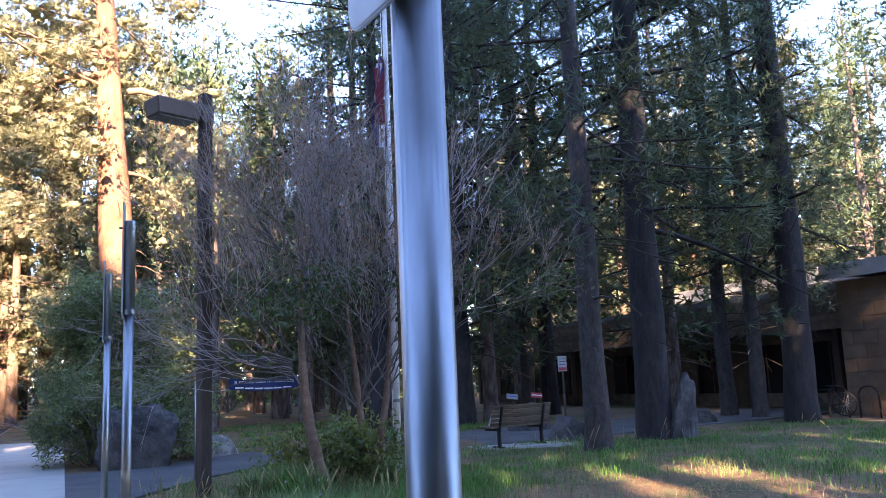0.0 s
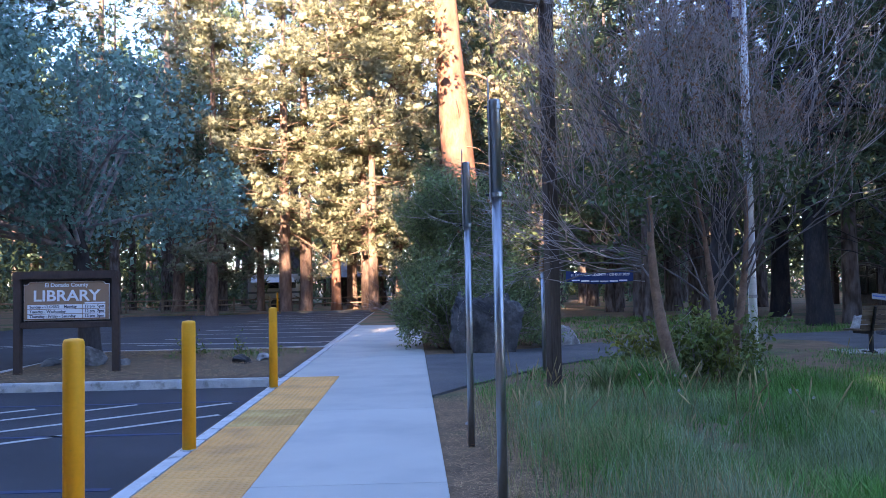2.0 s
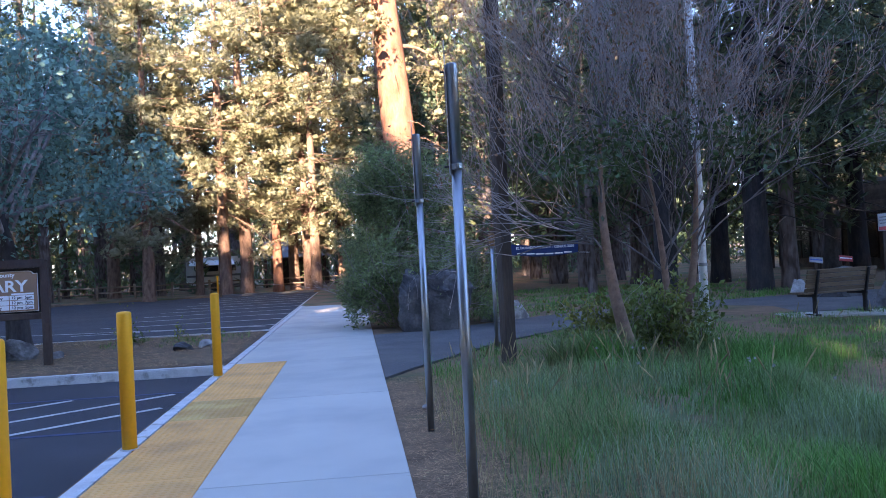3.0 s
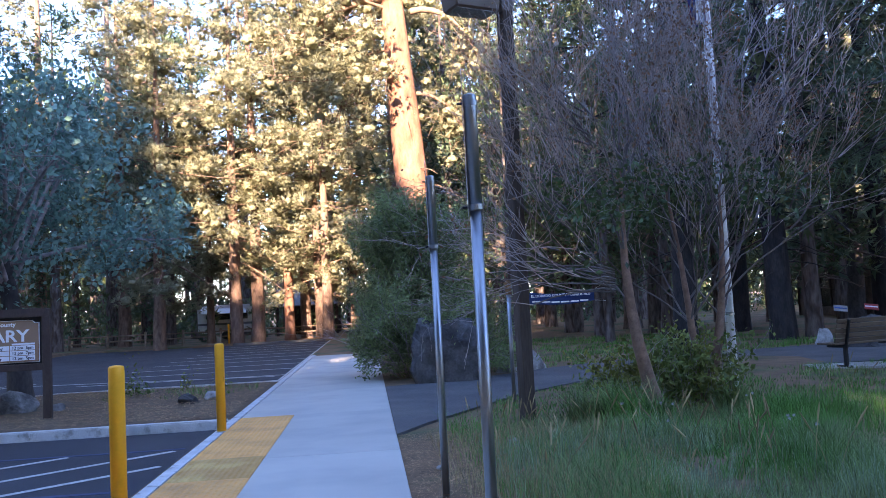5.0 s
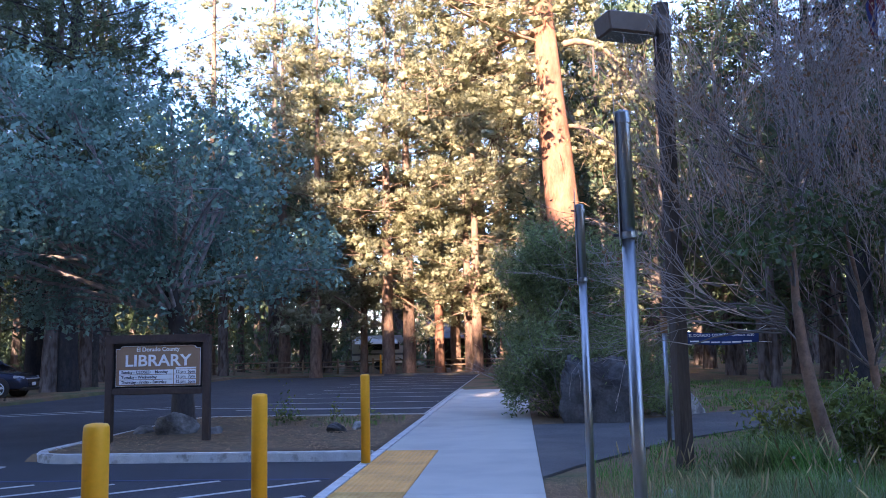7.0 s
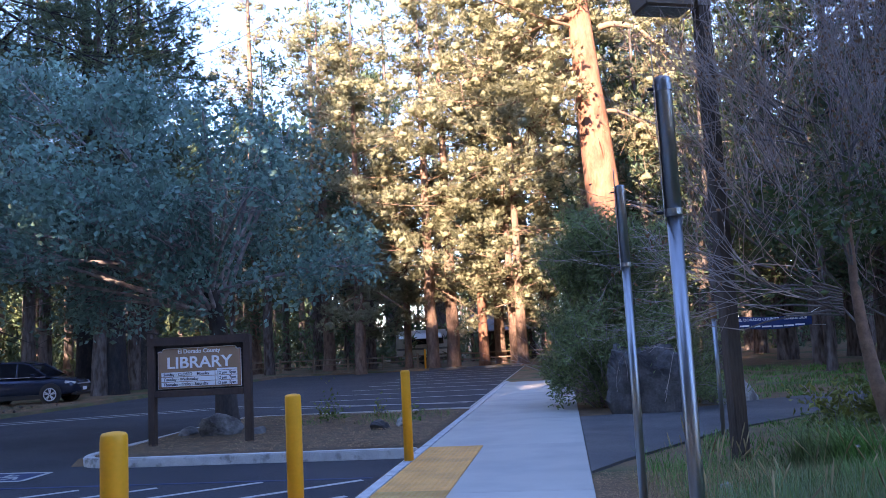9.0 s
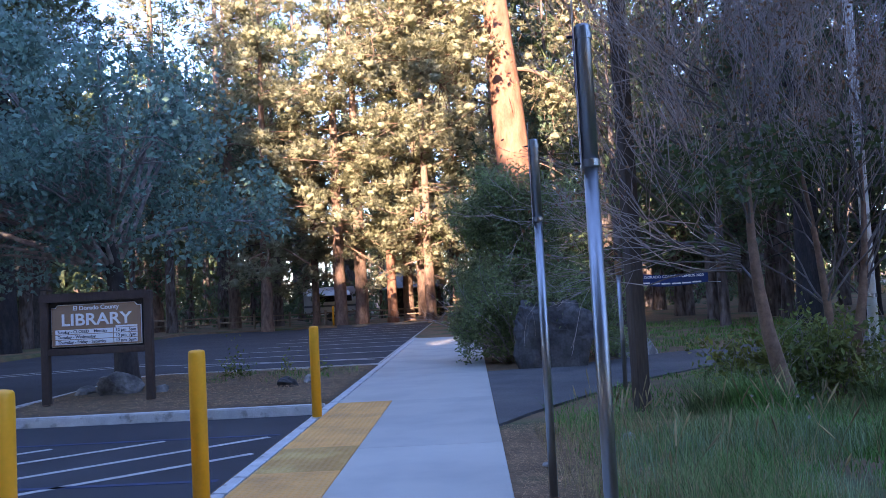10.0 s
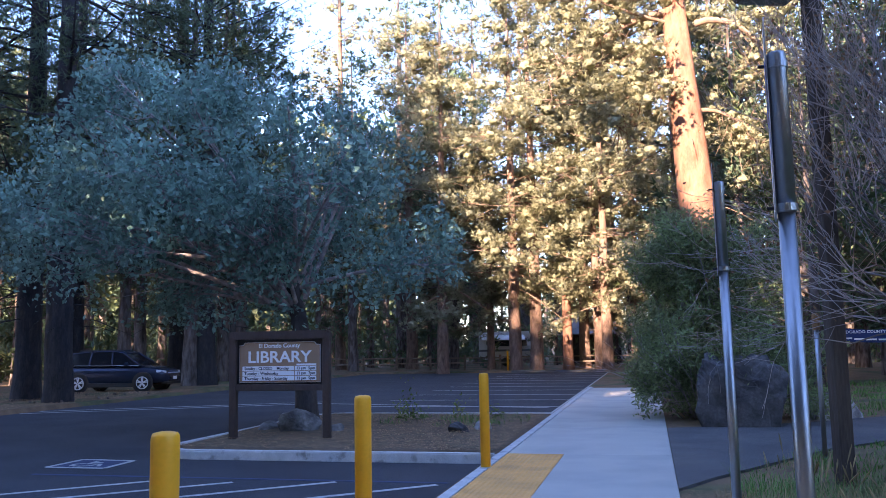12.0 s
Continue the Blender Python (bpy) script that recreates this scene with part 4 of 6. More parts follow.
# ---- library building ----
def build_library():
    t = thing("library_building", pose(26.0, 0, 0), "low dark cedar-clad library with deep flat eaves", "building")
    x0 = 0.0
    part("wall", box(2.2, 2.5, 18, 50, -0.2, 4.0), M_SHINGLE, t)
    part("wall", box(2.2, 14, 49.7, 50, -0.2, 4.0), M_SHINGLE, t)
    part("wall", box(-1.6, 14, 15.0, 15.3, -0.2, 4.3), M_WALL, t)
    part("wall", box(13.7, 14, 15.3, 49.7, -0.2, 4.0), M_SHINGLE, t)
    part("wing_wall", box(-1.6, -1.3, 15.3, 18.75, -0.2, 4.1), M_WALL, t, "brown masonry wing wall")
    part("wing_wall", box(-1.3, 2.2, 18.45, 18.75, -0.2, 4.1), M_WALL, t, "brown masonry wing wall")
    part("roof", box(0.2, 14.2, 19.5, 50.2, 4.0, 4.25), M_ROOFGREY, t)
    part("roof", box(-1.9, 14.2, 14.7, 18.95, 4.3, 4.5), M_ROOFGREY, t)
    part("soffit", box(0.25, 2.2, 19.5, 50, 2.75, 2.8), M_SIGNWOOD, t)
    for k in range(8):
        z = 2.72 + 0.165 * k
        part("fascia_board", move(box(0.0, 0.03, 19.5, 50.2, 0, 0.175), pose(0.02 * (k % 2), 0, z, 0, -3, 0)), M_SHINGLE, t)
    part("upper_fascia", box(3.5, 3.6, 16.0, 32.5, 4.75, 5.3), M_FASCIA, t, "pale upper roof edge")
    part("upper_roof", box(3.6, 13, 15.9, 32.6, 4.25, 5.27), M_ROOFGREY, t)
    part("wing_fascia", box(-2.0, -1.9, 14.6, 19.0, 4.15, 4.62), M_FASCIA, t, "pale roof edge")
    for k in range(9):
        y = 21.5 + 3.1 * k
        w = part("window", box(2.14, 2.20, y, y + 1.9, 0.5, 2.4), M_GLASS, t)
        part("frame", box(2.10, 2.21, y - 0.06, y, 0.45, 2.45), M_SIGNWOOD, w)
        part("frame", box(2.10, 2.21, y + 1.9, y + 1.96, 0.45, 2.45), M_SIGNWOOD, w)
        part("frame", box(2.10, 2.21, y + 0.92, y + 0.98, 0.5, 2.4), M_SIGNWOOD, w)
    for k in range(6):
        part("column", box(0.3, 0.6, 20.5 + 5.4 * k, 20.8 + 5.4 * k, -0.1, 2.76, 0.02), M_SIGNWOOD, t)
    for row in range(9):
        for k in range(4):
            yy = 15.35 + 0.85 * k + (0.42 if row % 2 else 0)
            part("block", box(-1.625, -1.60, yy, min(18.74, yy + 0.835), 0.42 * row + 0.02, 0.42 * row + 0.41, 0.006), M_WALL, t)


build_library()


# ---- car ----
def build_car():
    t = thing("car", pose(-19.4, 33.4, -0.03, 0, 0, 9), "dark blue-grey compact SUV parked under pines", "car")
    # body sections along x: (x, half width, sill, shoulder)
    def loft(rows, material, name, parent, label="", sm=True):
        V, F = [], []
        k = len(rows[0])
        for r_ in rows:
            V += r_
        for i in range(len(rows) - 1):
            for j in range(k):
                a, b = i * k + j, i * k + (j + 1) % k
                F.append((a, b, b + k, a + k))
        bm = bmesh.new()
        vs = [bm.verts.new(v) for v in V]
        for f in F:
            bm.faces.new([vs[q] for q in f])
        bm.faces.new(vs[:k][::-1])
        bm.faces.new(vs[-k:])
        return part(name, bm, material, parent, label, sm)
    def ring(x, w, z0, z1, n=20):
        pts = []
        for k in range(n):
            a = 2 * math.pi * (k + 0.5) / n
            c, d = math.cos(a), math.sin(a)
            y, z = math.copysign(abs(c) ** 0.42, c), math.copysign(abs(d) ** 0.55, d)
            pts.append((x, w * y * (1 - 0.07 * max(0, z) ** 3), (z0 + z1) / 2 + (z1 - z0) / 2 * z))
        return pts
    body = loft([ring(*q) for q in ((-2.34, 0.55, 0.58, 0.94), (-2.29, 0.76, 0.44, 1.05), (-2.12, 0.87, 0.34, 1.11), (-1.7, 0.915, 0.27, 1.13), (-1.0, 0.925, 0.24, 1.12), (0.0, 0.925, 0.23, 1.10), (0.8, 0.925, 0.23, 1.08),
                                    (1.15, 0.92, 0.24, 1.06), (1.5, 0.91, 0.26, 1.03), (1.85, 0.885, 0.28, 0.985), (2.1, 0.83, 0.31, 0.92), (2.24, 0.72, 0.36, 0.84), (2.31, 0.5, 0.42, 0.74))], M_CARPAINT, "body", t)
    def cab(x, w, z0, z1, top):
        return [(x, -w, z0), (x, -w * top, z1), (x, w * top, z1), (x, w, z0)]
    loft([cab(-2.18, 0.80, 1.05, 1.13, 0.97), cab(-1.9, 0.83, 1.06, 1.50, 0.84), cab(-1.5, 0.84, 1.06, 1.59, 0.81), cab(-0.6, 0.85, 1.04, 1.64, 0.80), cab(0.1, 0.85, 1.04, 1.62, 0.80), cab(0.4, 0.85, 1.03, 1.56, 0.82), cab(1.28, 0.84, 1.02, 1.07, 0.95)], M_GLASS, "greenhouse", t, "dark glass cabin", False)
    loft([cab(-2.08, 0.72, 1.47, 1.53, 0.9), cab(-1.6, 0.71, 1.57, 1.63, 0.9), cab(-0.6, 0.70, 1.635, 1.695, 0.9), cab(0.1, 0.69, 1.615, 1.67, 0.9), cab(0.42, 0.68, 1.55, 1.60, 0.9)], M_CARPAINT, "roof", t)
    for sgn in (-1, 1):
        for xa, za, xb, zb in ((-0.95, 1.06, -0.9, 1.60), (0.02, 1.05, -0.02, 1.60), (1.22, 1.05, 0.40, 1.59), (-2.08, 1.08, -1.85, 1.55)):
            child("pillar", np_mesh("pillar", *tube([(xa, sgn * 0.852, za), (xb, sgn * 0.70, zb)], [0.04, 0.035], 6), M_CARPAINT, True), t)
        child("window_trim", np_mesh("window_trim", *tube([(-2.1, sgn * 0.80, 1.25), (-1.7, sgn * 0.86, 1.09), (-0.4, sgn * 0.875, 1.07), (1.15, sgn * 0.87, 1.06)], [0.012] * 4, 5), M_CHROME, True), t, "bright window trim")
        part("mirror", move(box(-0.1, 0.1, -0.09, 0.09, -0.06, 0.08, 0.03), pose(0.72, sgn * 1.0, 1.12)), M_CARPAINT, t)
        part("headlight", move(box(-0.2, 0.2, -0.05, 0.05, -0.055, 0.055, 0.02), pose(2.06, sgn * 0.74, 0.80, 0, 8, -sgn * 32)), M_HEADLIGHT, t, "clear headlight")
        part("roof_rail", box(-1.5, 0.1, sgn * 0.60 - 0.02, sgn * 0.60 + 0.02, 1.645, 1.71, 0.008), M_CARDARK, t)
        part("sill_trim", box(-0.98, 0.98, sgn * 0.90 - 0.03, sgn * 0.90 + 0.035, 0.20, 0.37, 0.012), M_CARDARK, t)
    part("grille", box(2.22, 2.32, -0.45, 0.45, 0.55, 0.72, 0.02), M_CARDARK, t)
    part("grille_bar", box(2.25, 2.335, -0.55, 0.55, 0.72, 0.76, 0.01), M_CHROME, t)
    part("number_plate", box(2.325, 2.345, -0.16, 0.16, 0.47, 0.60), M_PLATE, t)
    part("bumper", box(2.05, 2.30, -0.70, 0.70, 0.28, 0.42, 0.04), M_CARDARK, t)
    for x in (-1.36, 1.36):
        for sgn in (-1, 1):
            w = part("wheel", move(lathe([(0.2, -0.1), (0.345, -0.115), (0.365, -0.07), (0.365, 0.07), (0.345, 0.115), (0.2, 0.1)], 28), pose(x, sgn * 0.835, 0.365, 90, 0, 0)), M_TYRE, t, smooth=True)
            part("arch", move(lathe([(0.43, -0.02), (0.43, 0.015), (0.41, 0.02)], 28), pose(x, sgn * 0.917, 0.375, 90, 0, 0)), M_CARDARK, t)
            rim = part("rim", move(lathe([(0.235, -0.015), (0.235, 0.015)], 24), pose(x, sgn * 0.945, 0.365, 90, 0, 0)), M_CARDARK, w)
            th = np.linspace(0, 2 * np.pi, 29)
            child("rim_lip", np_mesh("rim_lip", *tube(np.stack([x + 0.24 * np.cos(th), 0 * th + sgn * 0.96, 0.365 + 0.24 * np.sin(th)], 1), [0.018] * 29, 6), M_CHROME, True), w, "bright alloy rim lip")
            for k in range(5):
                for lean in (-9, 9):
                    part("spoke", move(box(-0.02, 0.02, -0.014, 0.014, 0.02, 0.235, 0.005), pose(x, sgn * 0.962, 0.365) @ pose(0, 0, 0, 0, 72 * k + lean, 0)), M_CHROME, w, "bright alloy spoke")
            w["label"] = "black tyre with bright spoked alloy rim"


build_car()


# ---- far camp: camper, shelter, fence ----
def build_camp():
    t = thing("camper", pose(-8.7, 66, 0, 0, 0, 12), "small white camper trailer among the trees", "camper")
    part("shell", box(-2.0, 2.0, -1.0, 1.0, 0.5, 2.6, 0.18, 2), M_CAMPER, t)
    part("window", box(-0.9, 0.3, -1.02, -0.99, 1.5, 2.1), M_GLASS, t)
    part("window", box(1.0, 1.6, -1.02, -0.99, 1.5, 2.1), M_GLASS, t)
    part("stripe", box(-2.0, 2.0, -1.012, -1.0, 1.1, 1.25), M_ROOFGREY, t)
    for sgn in (-1, 1):
        part("wheel", move(lathe([(0.3, -0.1), (0.33, 0), (0.3, 0.1)], 16), pose(0, sgn * 0.9, 0.33, 90)), M_TYRE, t)
    part("awning", move(box(-1.6, 1.6, -1.8, 0, 0, 0.04), pose(-0.2, -1.0, 2.3, 12, 0, 0)), M_CAMPER, t)
    s = thing("shelter", pose(-2.6, 70, 0), "dark picnic shelter with a grey pitched roof", "shelter")
    bm = bmesh.new()
    a = [bm.verts.new(v) for v in ((-2.6, -3, 2.3), (2.6, -3, 2.3), (2.6, 0, 3.7), (-2.6, 0, 3.7), (2.6, 3, 2.3), (-2.6, 3, 2.3))]
    bm.faces.new((a[0], a[1], a[2], a[3])), bm.faces.new((a[3], a[2], a[4], a[5])), bm.faces.new((a[0], a[3], a[5])), bm.faces.new((a[1], a[4], a[2])), bm.faces.new((a[0], a[5], a[4], a[1]))
    part("roof", bm, M_ROOFGREY, s)
    for x in (-2.3, 2.3):
        for y in (-2.6, 2.6):
            part("post", box(x - 0.1, x + 0.1, y - 0.1, y + 0.1, -0.1, 2.4), M_SIGNWOOD, s)
    part("back_wall", box(-2.2, 2.2, 2.5, 2.6, -0.1, 2.3), M_SIGNWOOD, s)
    f = thing("rail_fence", pose(0, 57.5, 0), "low split-rail timber fence under the pines", "fence")
    rr = np.random.default_rng(2)
    for k in range(19):
        x = -34 + 2.4 * k
        part("fence_post", box(x - 0.07, x + 0.07, -0.07, 0.07, -0.1, 0.95, 0.02), M_FENCE, f)
        for z in (0.42, 0.78):
            child("rail", np_mesh("rail", *tube([(x, 0, z + rr.normal(0, 0.03)), (x + 2.4, 0, z + rr.normal(0, 0.03))], [0.055, 0.05], 6), M_FENCE, True), f)


build_camp()


# ---- the bare small tree ----
def build_bare_tree():
    r = np.random.default_rng(8)
    t = thing("ornamental_tree", pose(0, 0, 0), "many-stemmed small tree of bare grey twigs with few leaves", "tree")
    wood, tips = [], []
    for base, mid, top, rad in (((5.9, 12.5, -0.1), (5.42, 12.6, 1.3), (5.6, 12.65, 3.3), 0.085), ((6.75, 13.2, -0.1), (7.25, 13.25, 1.1), (7.25, 13.3, 3.0), 0.07),
                                ((6.7, 13.2, -0.1), (6.75, 13.3, 1.2), (6.4, 13.2, 3.2), 0.06)):
        s = np.linspace(0, 1, 7)[:, None]
        P = (1 - s) ** 2 * np.array(base) + 2 * s * (1 - s) * np.array(mid) + s * s * np.array(top)
        child("stem", np_mesh("stem", *tube(P, np.linspace(rad * 1.3, rad * 0.28, 7), 10), M_WOODCUT, True), t, "reddish peeling stem")
        n = 12
        for k in range(n):
            az = 2 * math.pi * (k + r.uniform(0, 0.6)) / n
            q = r.uniform(0.42, 1.0)
            tilt = r.uniform(0.15, 0.5) + 0.75 * (1 - q)
            way = (math.cos(az) * tilt * 1.15, math.sin(az) * tilt * 0.8, 1.0)
            branching(r, [np.interp(q * 6, range(7), P[:, i]) for i in range(3)], way, r.uniform(0.9, 1.3), 0.017, 6, wood, tips, 2, 0.33, 0.24, 5, 0.76, 0.13)
    for k in range(12):
        az = r.uniform(2.5, 4.2)
        branching(r, (5.4, 12.6, 1.6 + 0.03 * k), (math.cos(az) * 1.5, math.sin(az) * 0.9, 0.3), 1.2, 0.013, 4, wood, tips, 2, 0.33, 0.10, 4, 0.72, 0.10)
    for k in range(30):
        p = (r.uniform(4.5, 5.2), r.uniform(12.0, 13.0), r.uniform(2.2, 4.4))
        branching(r, p, (-0.8 + r.normal(0, 0.25), r.normal(0, 0.5), 0.75), 0.85, 0.014, 3, wood, tips, 2, 0.33, 0.2, 4, 0.74, 0.10)
    for k in range(26):
        p = (r.uniform(7.2, 8.3), r.uniform(12.6, 13.6), r.uniform(2.4, 4.6))
        branching(r, p, (0.6 + r.normal(0, 0.3), r.normal(0, 0.5), 0.85), 0.9, 0.014, 3, wood, tips, 2, 0.33, 0.2, 4, 0.74, 0.10)
    tagged(child("branchwork", np_mesh("branchwork", *join([w for w in wood if len(w[0]) > 15]), M_LIMB_GREY, True), t, "dark grey forking limbs"), kind="stuff")
    tagged(child("brushwood", np_mesh("brushwood", *join([w for w in wood if len(w[0]) <= 15]), M_TWIG, True), t, "fine pale bare twigs"), kind="stuff")
    tips = np.array(tips)
    tips = tips[tips[:, 2] > 1.7]
    c = tips[r.integers(0, len(tips), 7500)] + r.normal(0, 0.05, (7500, 3))
    tagged(child("dry_leaves", np_mesh("dry_leaves", *leaves(r, c, 0.055, 0.55), M_DRYLEAF), t, "sparse dry brown leaves"), kind="stuff")
    low = tips[(tips[:, 2] < 2.6 + 0.8 * r.uniform(0, 1, len(tips)) ** 2) & (tips[:, 0] > 4.6)]
    knots = low[r.integers(0, len(low), 1500)]
    c = knots[r.integers(0, 700, 4200)] + r.normal(0, 0.16, (4200, 3)) * [1.3, 1, 0.7]
    tagged(child("green_leaves", np_mesh("green_leaves", *leaves(r, c, 0.095, 0.6), M_LEAF_DARK), t, "green leaves on the lower twigs"), kind="stuff")
    u = thing("sucker_shrub", pose(6.35, 13.35, 0), "leafy green suckers round the small tree's stems", "shrub")
    W, T = [], []
    for k in range(74):
        az, q = r.uniform(0, 6.28), r.uniform(0, 1) ** 0.6
        x = 1.05 * q * math.cos(az) - 0.1
        tall = 0.55 + 0.45 * noise.noise(Vector((x * 2.2, math.sin(az) * q, 4.0)))
        branching(r, (x, 0.6 * q * math.sin(az), -0.05), (r.normal(0, 0.35), r.normal(0, 0.3), 1), tall * r.uniform(0.7, 1.25), 0.008, 1, W, T, 2, 0.55, 0.2, 3)
    tagged(child("branchwork", np_mesh("branchwork", *join(W), M_BARK_GREY), u), kind="stuff")
    T = np.array(T)
    c = T[r.integers(0, len(T), 4600)] + r.normal(0, 0.07, (4600, 3))
    tagged(child("leaves", np_mesh("leaves", *leaves(r, c, 0.095, 0.55), M_SHRUB), u), kind="stuff")


def build_bush():
    r = np.random.default_rng(21)
    t = thing("willow_bush", pose(3.4, 21.2, 0), "large rounded grey-green willow bush beside the footpath", "shrub")
    W, T = [], []
    for k in range(80):
        az, q = r.uniform(0, 6.28), r.uniform(0, 1) ** 0.5
        way = ((1.2 if math.cos(az) > 0 else 0.6) * q * math.cos(az), 1.0 * q * math.sin(az), 0.3 + 1.15 * (1 - q * 0.6))
        branching(r, (0.7 * q * math.cos(az), 0.6 * q * math.sin(az), -0.05), way, r.uniform(0.55, 1.25), 0.018, 3, W, T, 2, 0.45, 0.10, 4, 0.68)
    T = np.array(T)
    T = T[(T[:, 2] > 0.05)]
    d = unit(r.normal(0, 1, (2600, 3)))
    lump = np.array([1 + 0.28 * noise.noise(Vector(q * 1.6)) + 0.22 * noise.noise(Vector(q * 3.7)) for q in d])[:, None]
    fill = d * lump * r.uniform(0.5, 1.0, (2600, 1)) * [1.6, 1.3, 1.7] + [0, 0, 1.5]
    sprig = []
    for k in range(115):
        a, h = (r.uniform(0, 6.28), r.uniform(0.4, 2.0)) if k < 70 else (r.choice([0.8, 2.3]), r.uniform(1.3, 2.6))
        p = np.array([1.35 * math.cos(a) * r.uniform(0.2, 1), 1.0 * math.sin(a) * r.uniform(0.2, 1), 2.3 + 0.4 * r.uniform()])
        way = np.array([0.45 * math.cos(a) + r.normal(0, 0.2), 0.3 * math.sin(a), 1.0])
        if k >= 70:
            p = np.array([r.uniform(-0.6, 0.5), r.uniform(-0.6, 0.4), 2.3])
            way = np.array([r.normal(0, 0.18), r.normal(0, 0.15), 1.0])
        P = np.array([p + way * h * q + np.array([0.3 * math.cos(a), 0, -0.25]) * h * q * q for q in np.linspace(0, 1, 7)])
        W.append(tube(P, np.linspace(0.012, 0.004, 7), 3))
        sprig.append(np.repeat(P[2:], 5 if k < 70 else 9, 0))
    T = np.concatenate([T, fill[fill[:, 2] > 0.05], np.concatenate(sprig)])
    n = 66000
    c = T[r.integers(0, len(T), n)] + r.normal(0, 0.14, (n, 3))
    c = c[(c[:, 2] > 0.02) & (c[:, 0] > -1.72 + 0.12 * np.sin(5 * c[:, 2]))]
    tagged(child("branchwork", np_mesh("branchwork", *join(W), M_BARK_GREY, True), t), kind="stuff")
    tagged(child("leaves", np_mesh("leaves", *leaves(r, c, 0.125, 0.28), M_WILLOW), t), kind="stuff")


def build_oak():
    r = np.random.default_rng(33)
    t = thing("broadleaf_tree", pose(-4.75, 18.75, 0), "spreading broadleaf tree with blue-green leaves on a kerbed island", "tree")
    W, T = [], []
    s = np.linspace(0, 1, 8)[:, None]
    P = np.array([0, 0, -0.15]) * (1 - s) + np.array([-0.45, 0.1, 3.3]) * s + np.array([0.12, 0, 0]) * np.sin(np.pi * s)
    child("trunk", np_mesh("trunk", *tube(P, np.array([0.34, 0.24, 0.215, 0.20, 0.185, 0.17, 0.16, 0.14]), 14), M_BARK_OAK, True), t)
    # clumps fill a broad low crown, with gaps where the noise is low
    n = 9000
    K = unit(r.normal(0, 1, (n, 3))) * r.uniform(0, 1, (n, 1)) ** 0.4 * [6.4, 3.4, 2.7] + [-2.2, 0.2, 4.7]
    K[::4] = unit(r.normal(0, 1, (len(K[::4]), 3))) * r.uniform(0, 1, (len(K[::4]), 1)) ** 0.4 * [2.9, 2.3, 2.3] + [-3.2, 0.3, 6.3]
    f = np.array([noise.noise(Vector(p * 0.55)) + 0.6 * noise.noise(Vector(p * 1.5)) for p in K])
    K = K[(f > 0.10) & (K[:, 0] < 3.6 - 0.48 * (K[:, 2] - 2.6)) & (K[:, 2] > 2.05 + 0.05 * np.abs(K[:, 0]))][:1500]
    for k in range(44):
        g = K[r.integers(0, len(K))]
        a = P[r.integers(5, 8)]
        m = (a + g) / 2 + np.array([0, 0, 0.35]) + r.normal(0, 0.25, 3)
        q = np.linspace(0, 1, 8)[:, None]
        B = (1 - q) ** 2 * a + 2 * q * (1 - q) * m + q * q * g + np.cumsum(r.normal(0, 0.05, (8, 3)), 0) * q
        W.append(tube(B, np.linspace(0.06, 0.012, 8), 6))
        near = K[np.argsort(((K - B[6]) ** 2).sum(1))[:26]]
        for h in near[::2]:
            e = B[r.integers(3, 8)]
            W.append(tube(np.stack([e, (e + h) / 2 + r.normal(0, 0.12, 3), h]), [0.014, 0.009, 0.004], 3))
    tagged(child("branchwork", np_mesh("branchwork", *join(W), M_BARK_GREY, True), t), kind="stuff")
    n = 40000
    c = K[r.integers(0, len(K), n)] + r.normal(0, 0.17, (n, 3))
    tagged(child("crown", np_mesh("crown", *leaves(r, c, 0.135, 0.62, 0.4), M_OAK), t), kind="stuff")


build_bare_tree()
build_bush()
build_oak()


# ---- pines ----
LABEL_DARK = "tall pine in shade tones with furrowed bark and green needles"
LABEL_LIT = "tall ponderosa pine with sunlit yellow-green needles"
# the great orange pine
great = pine(pine_parts(101, 27, 0.80, 11.0, 5.8, 50, 240, 14, 0.25, 0.03, M_BARK_RED, M_NEEDLE_SUNLIT, (-0.058, 0.0), 18, side_way=2.9, dead=6, puff=0.55, inner=0.25, stout=0.2), pose(4.47, 34.5, 0), "huge leaning ponderosa pine with orange bark in low sun", name="great_pine")


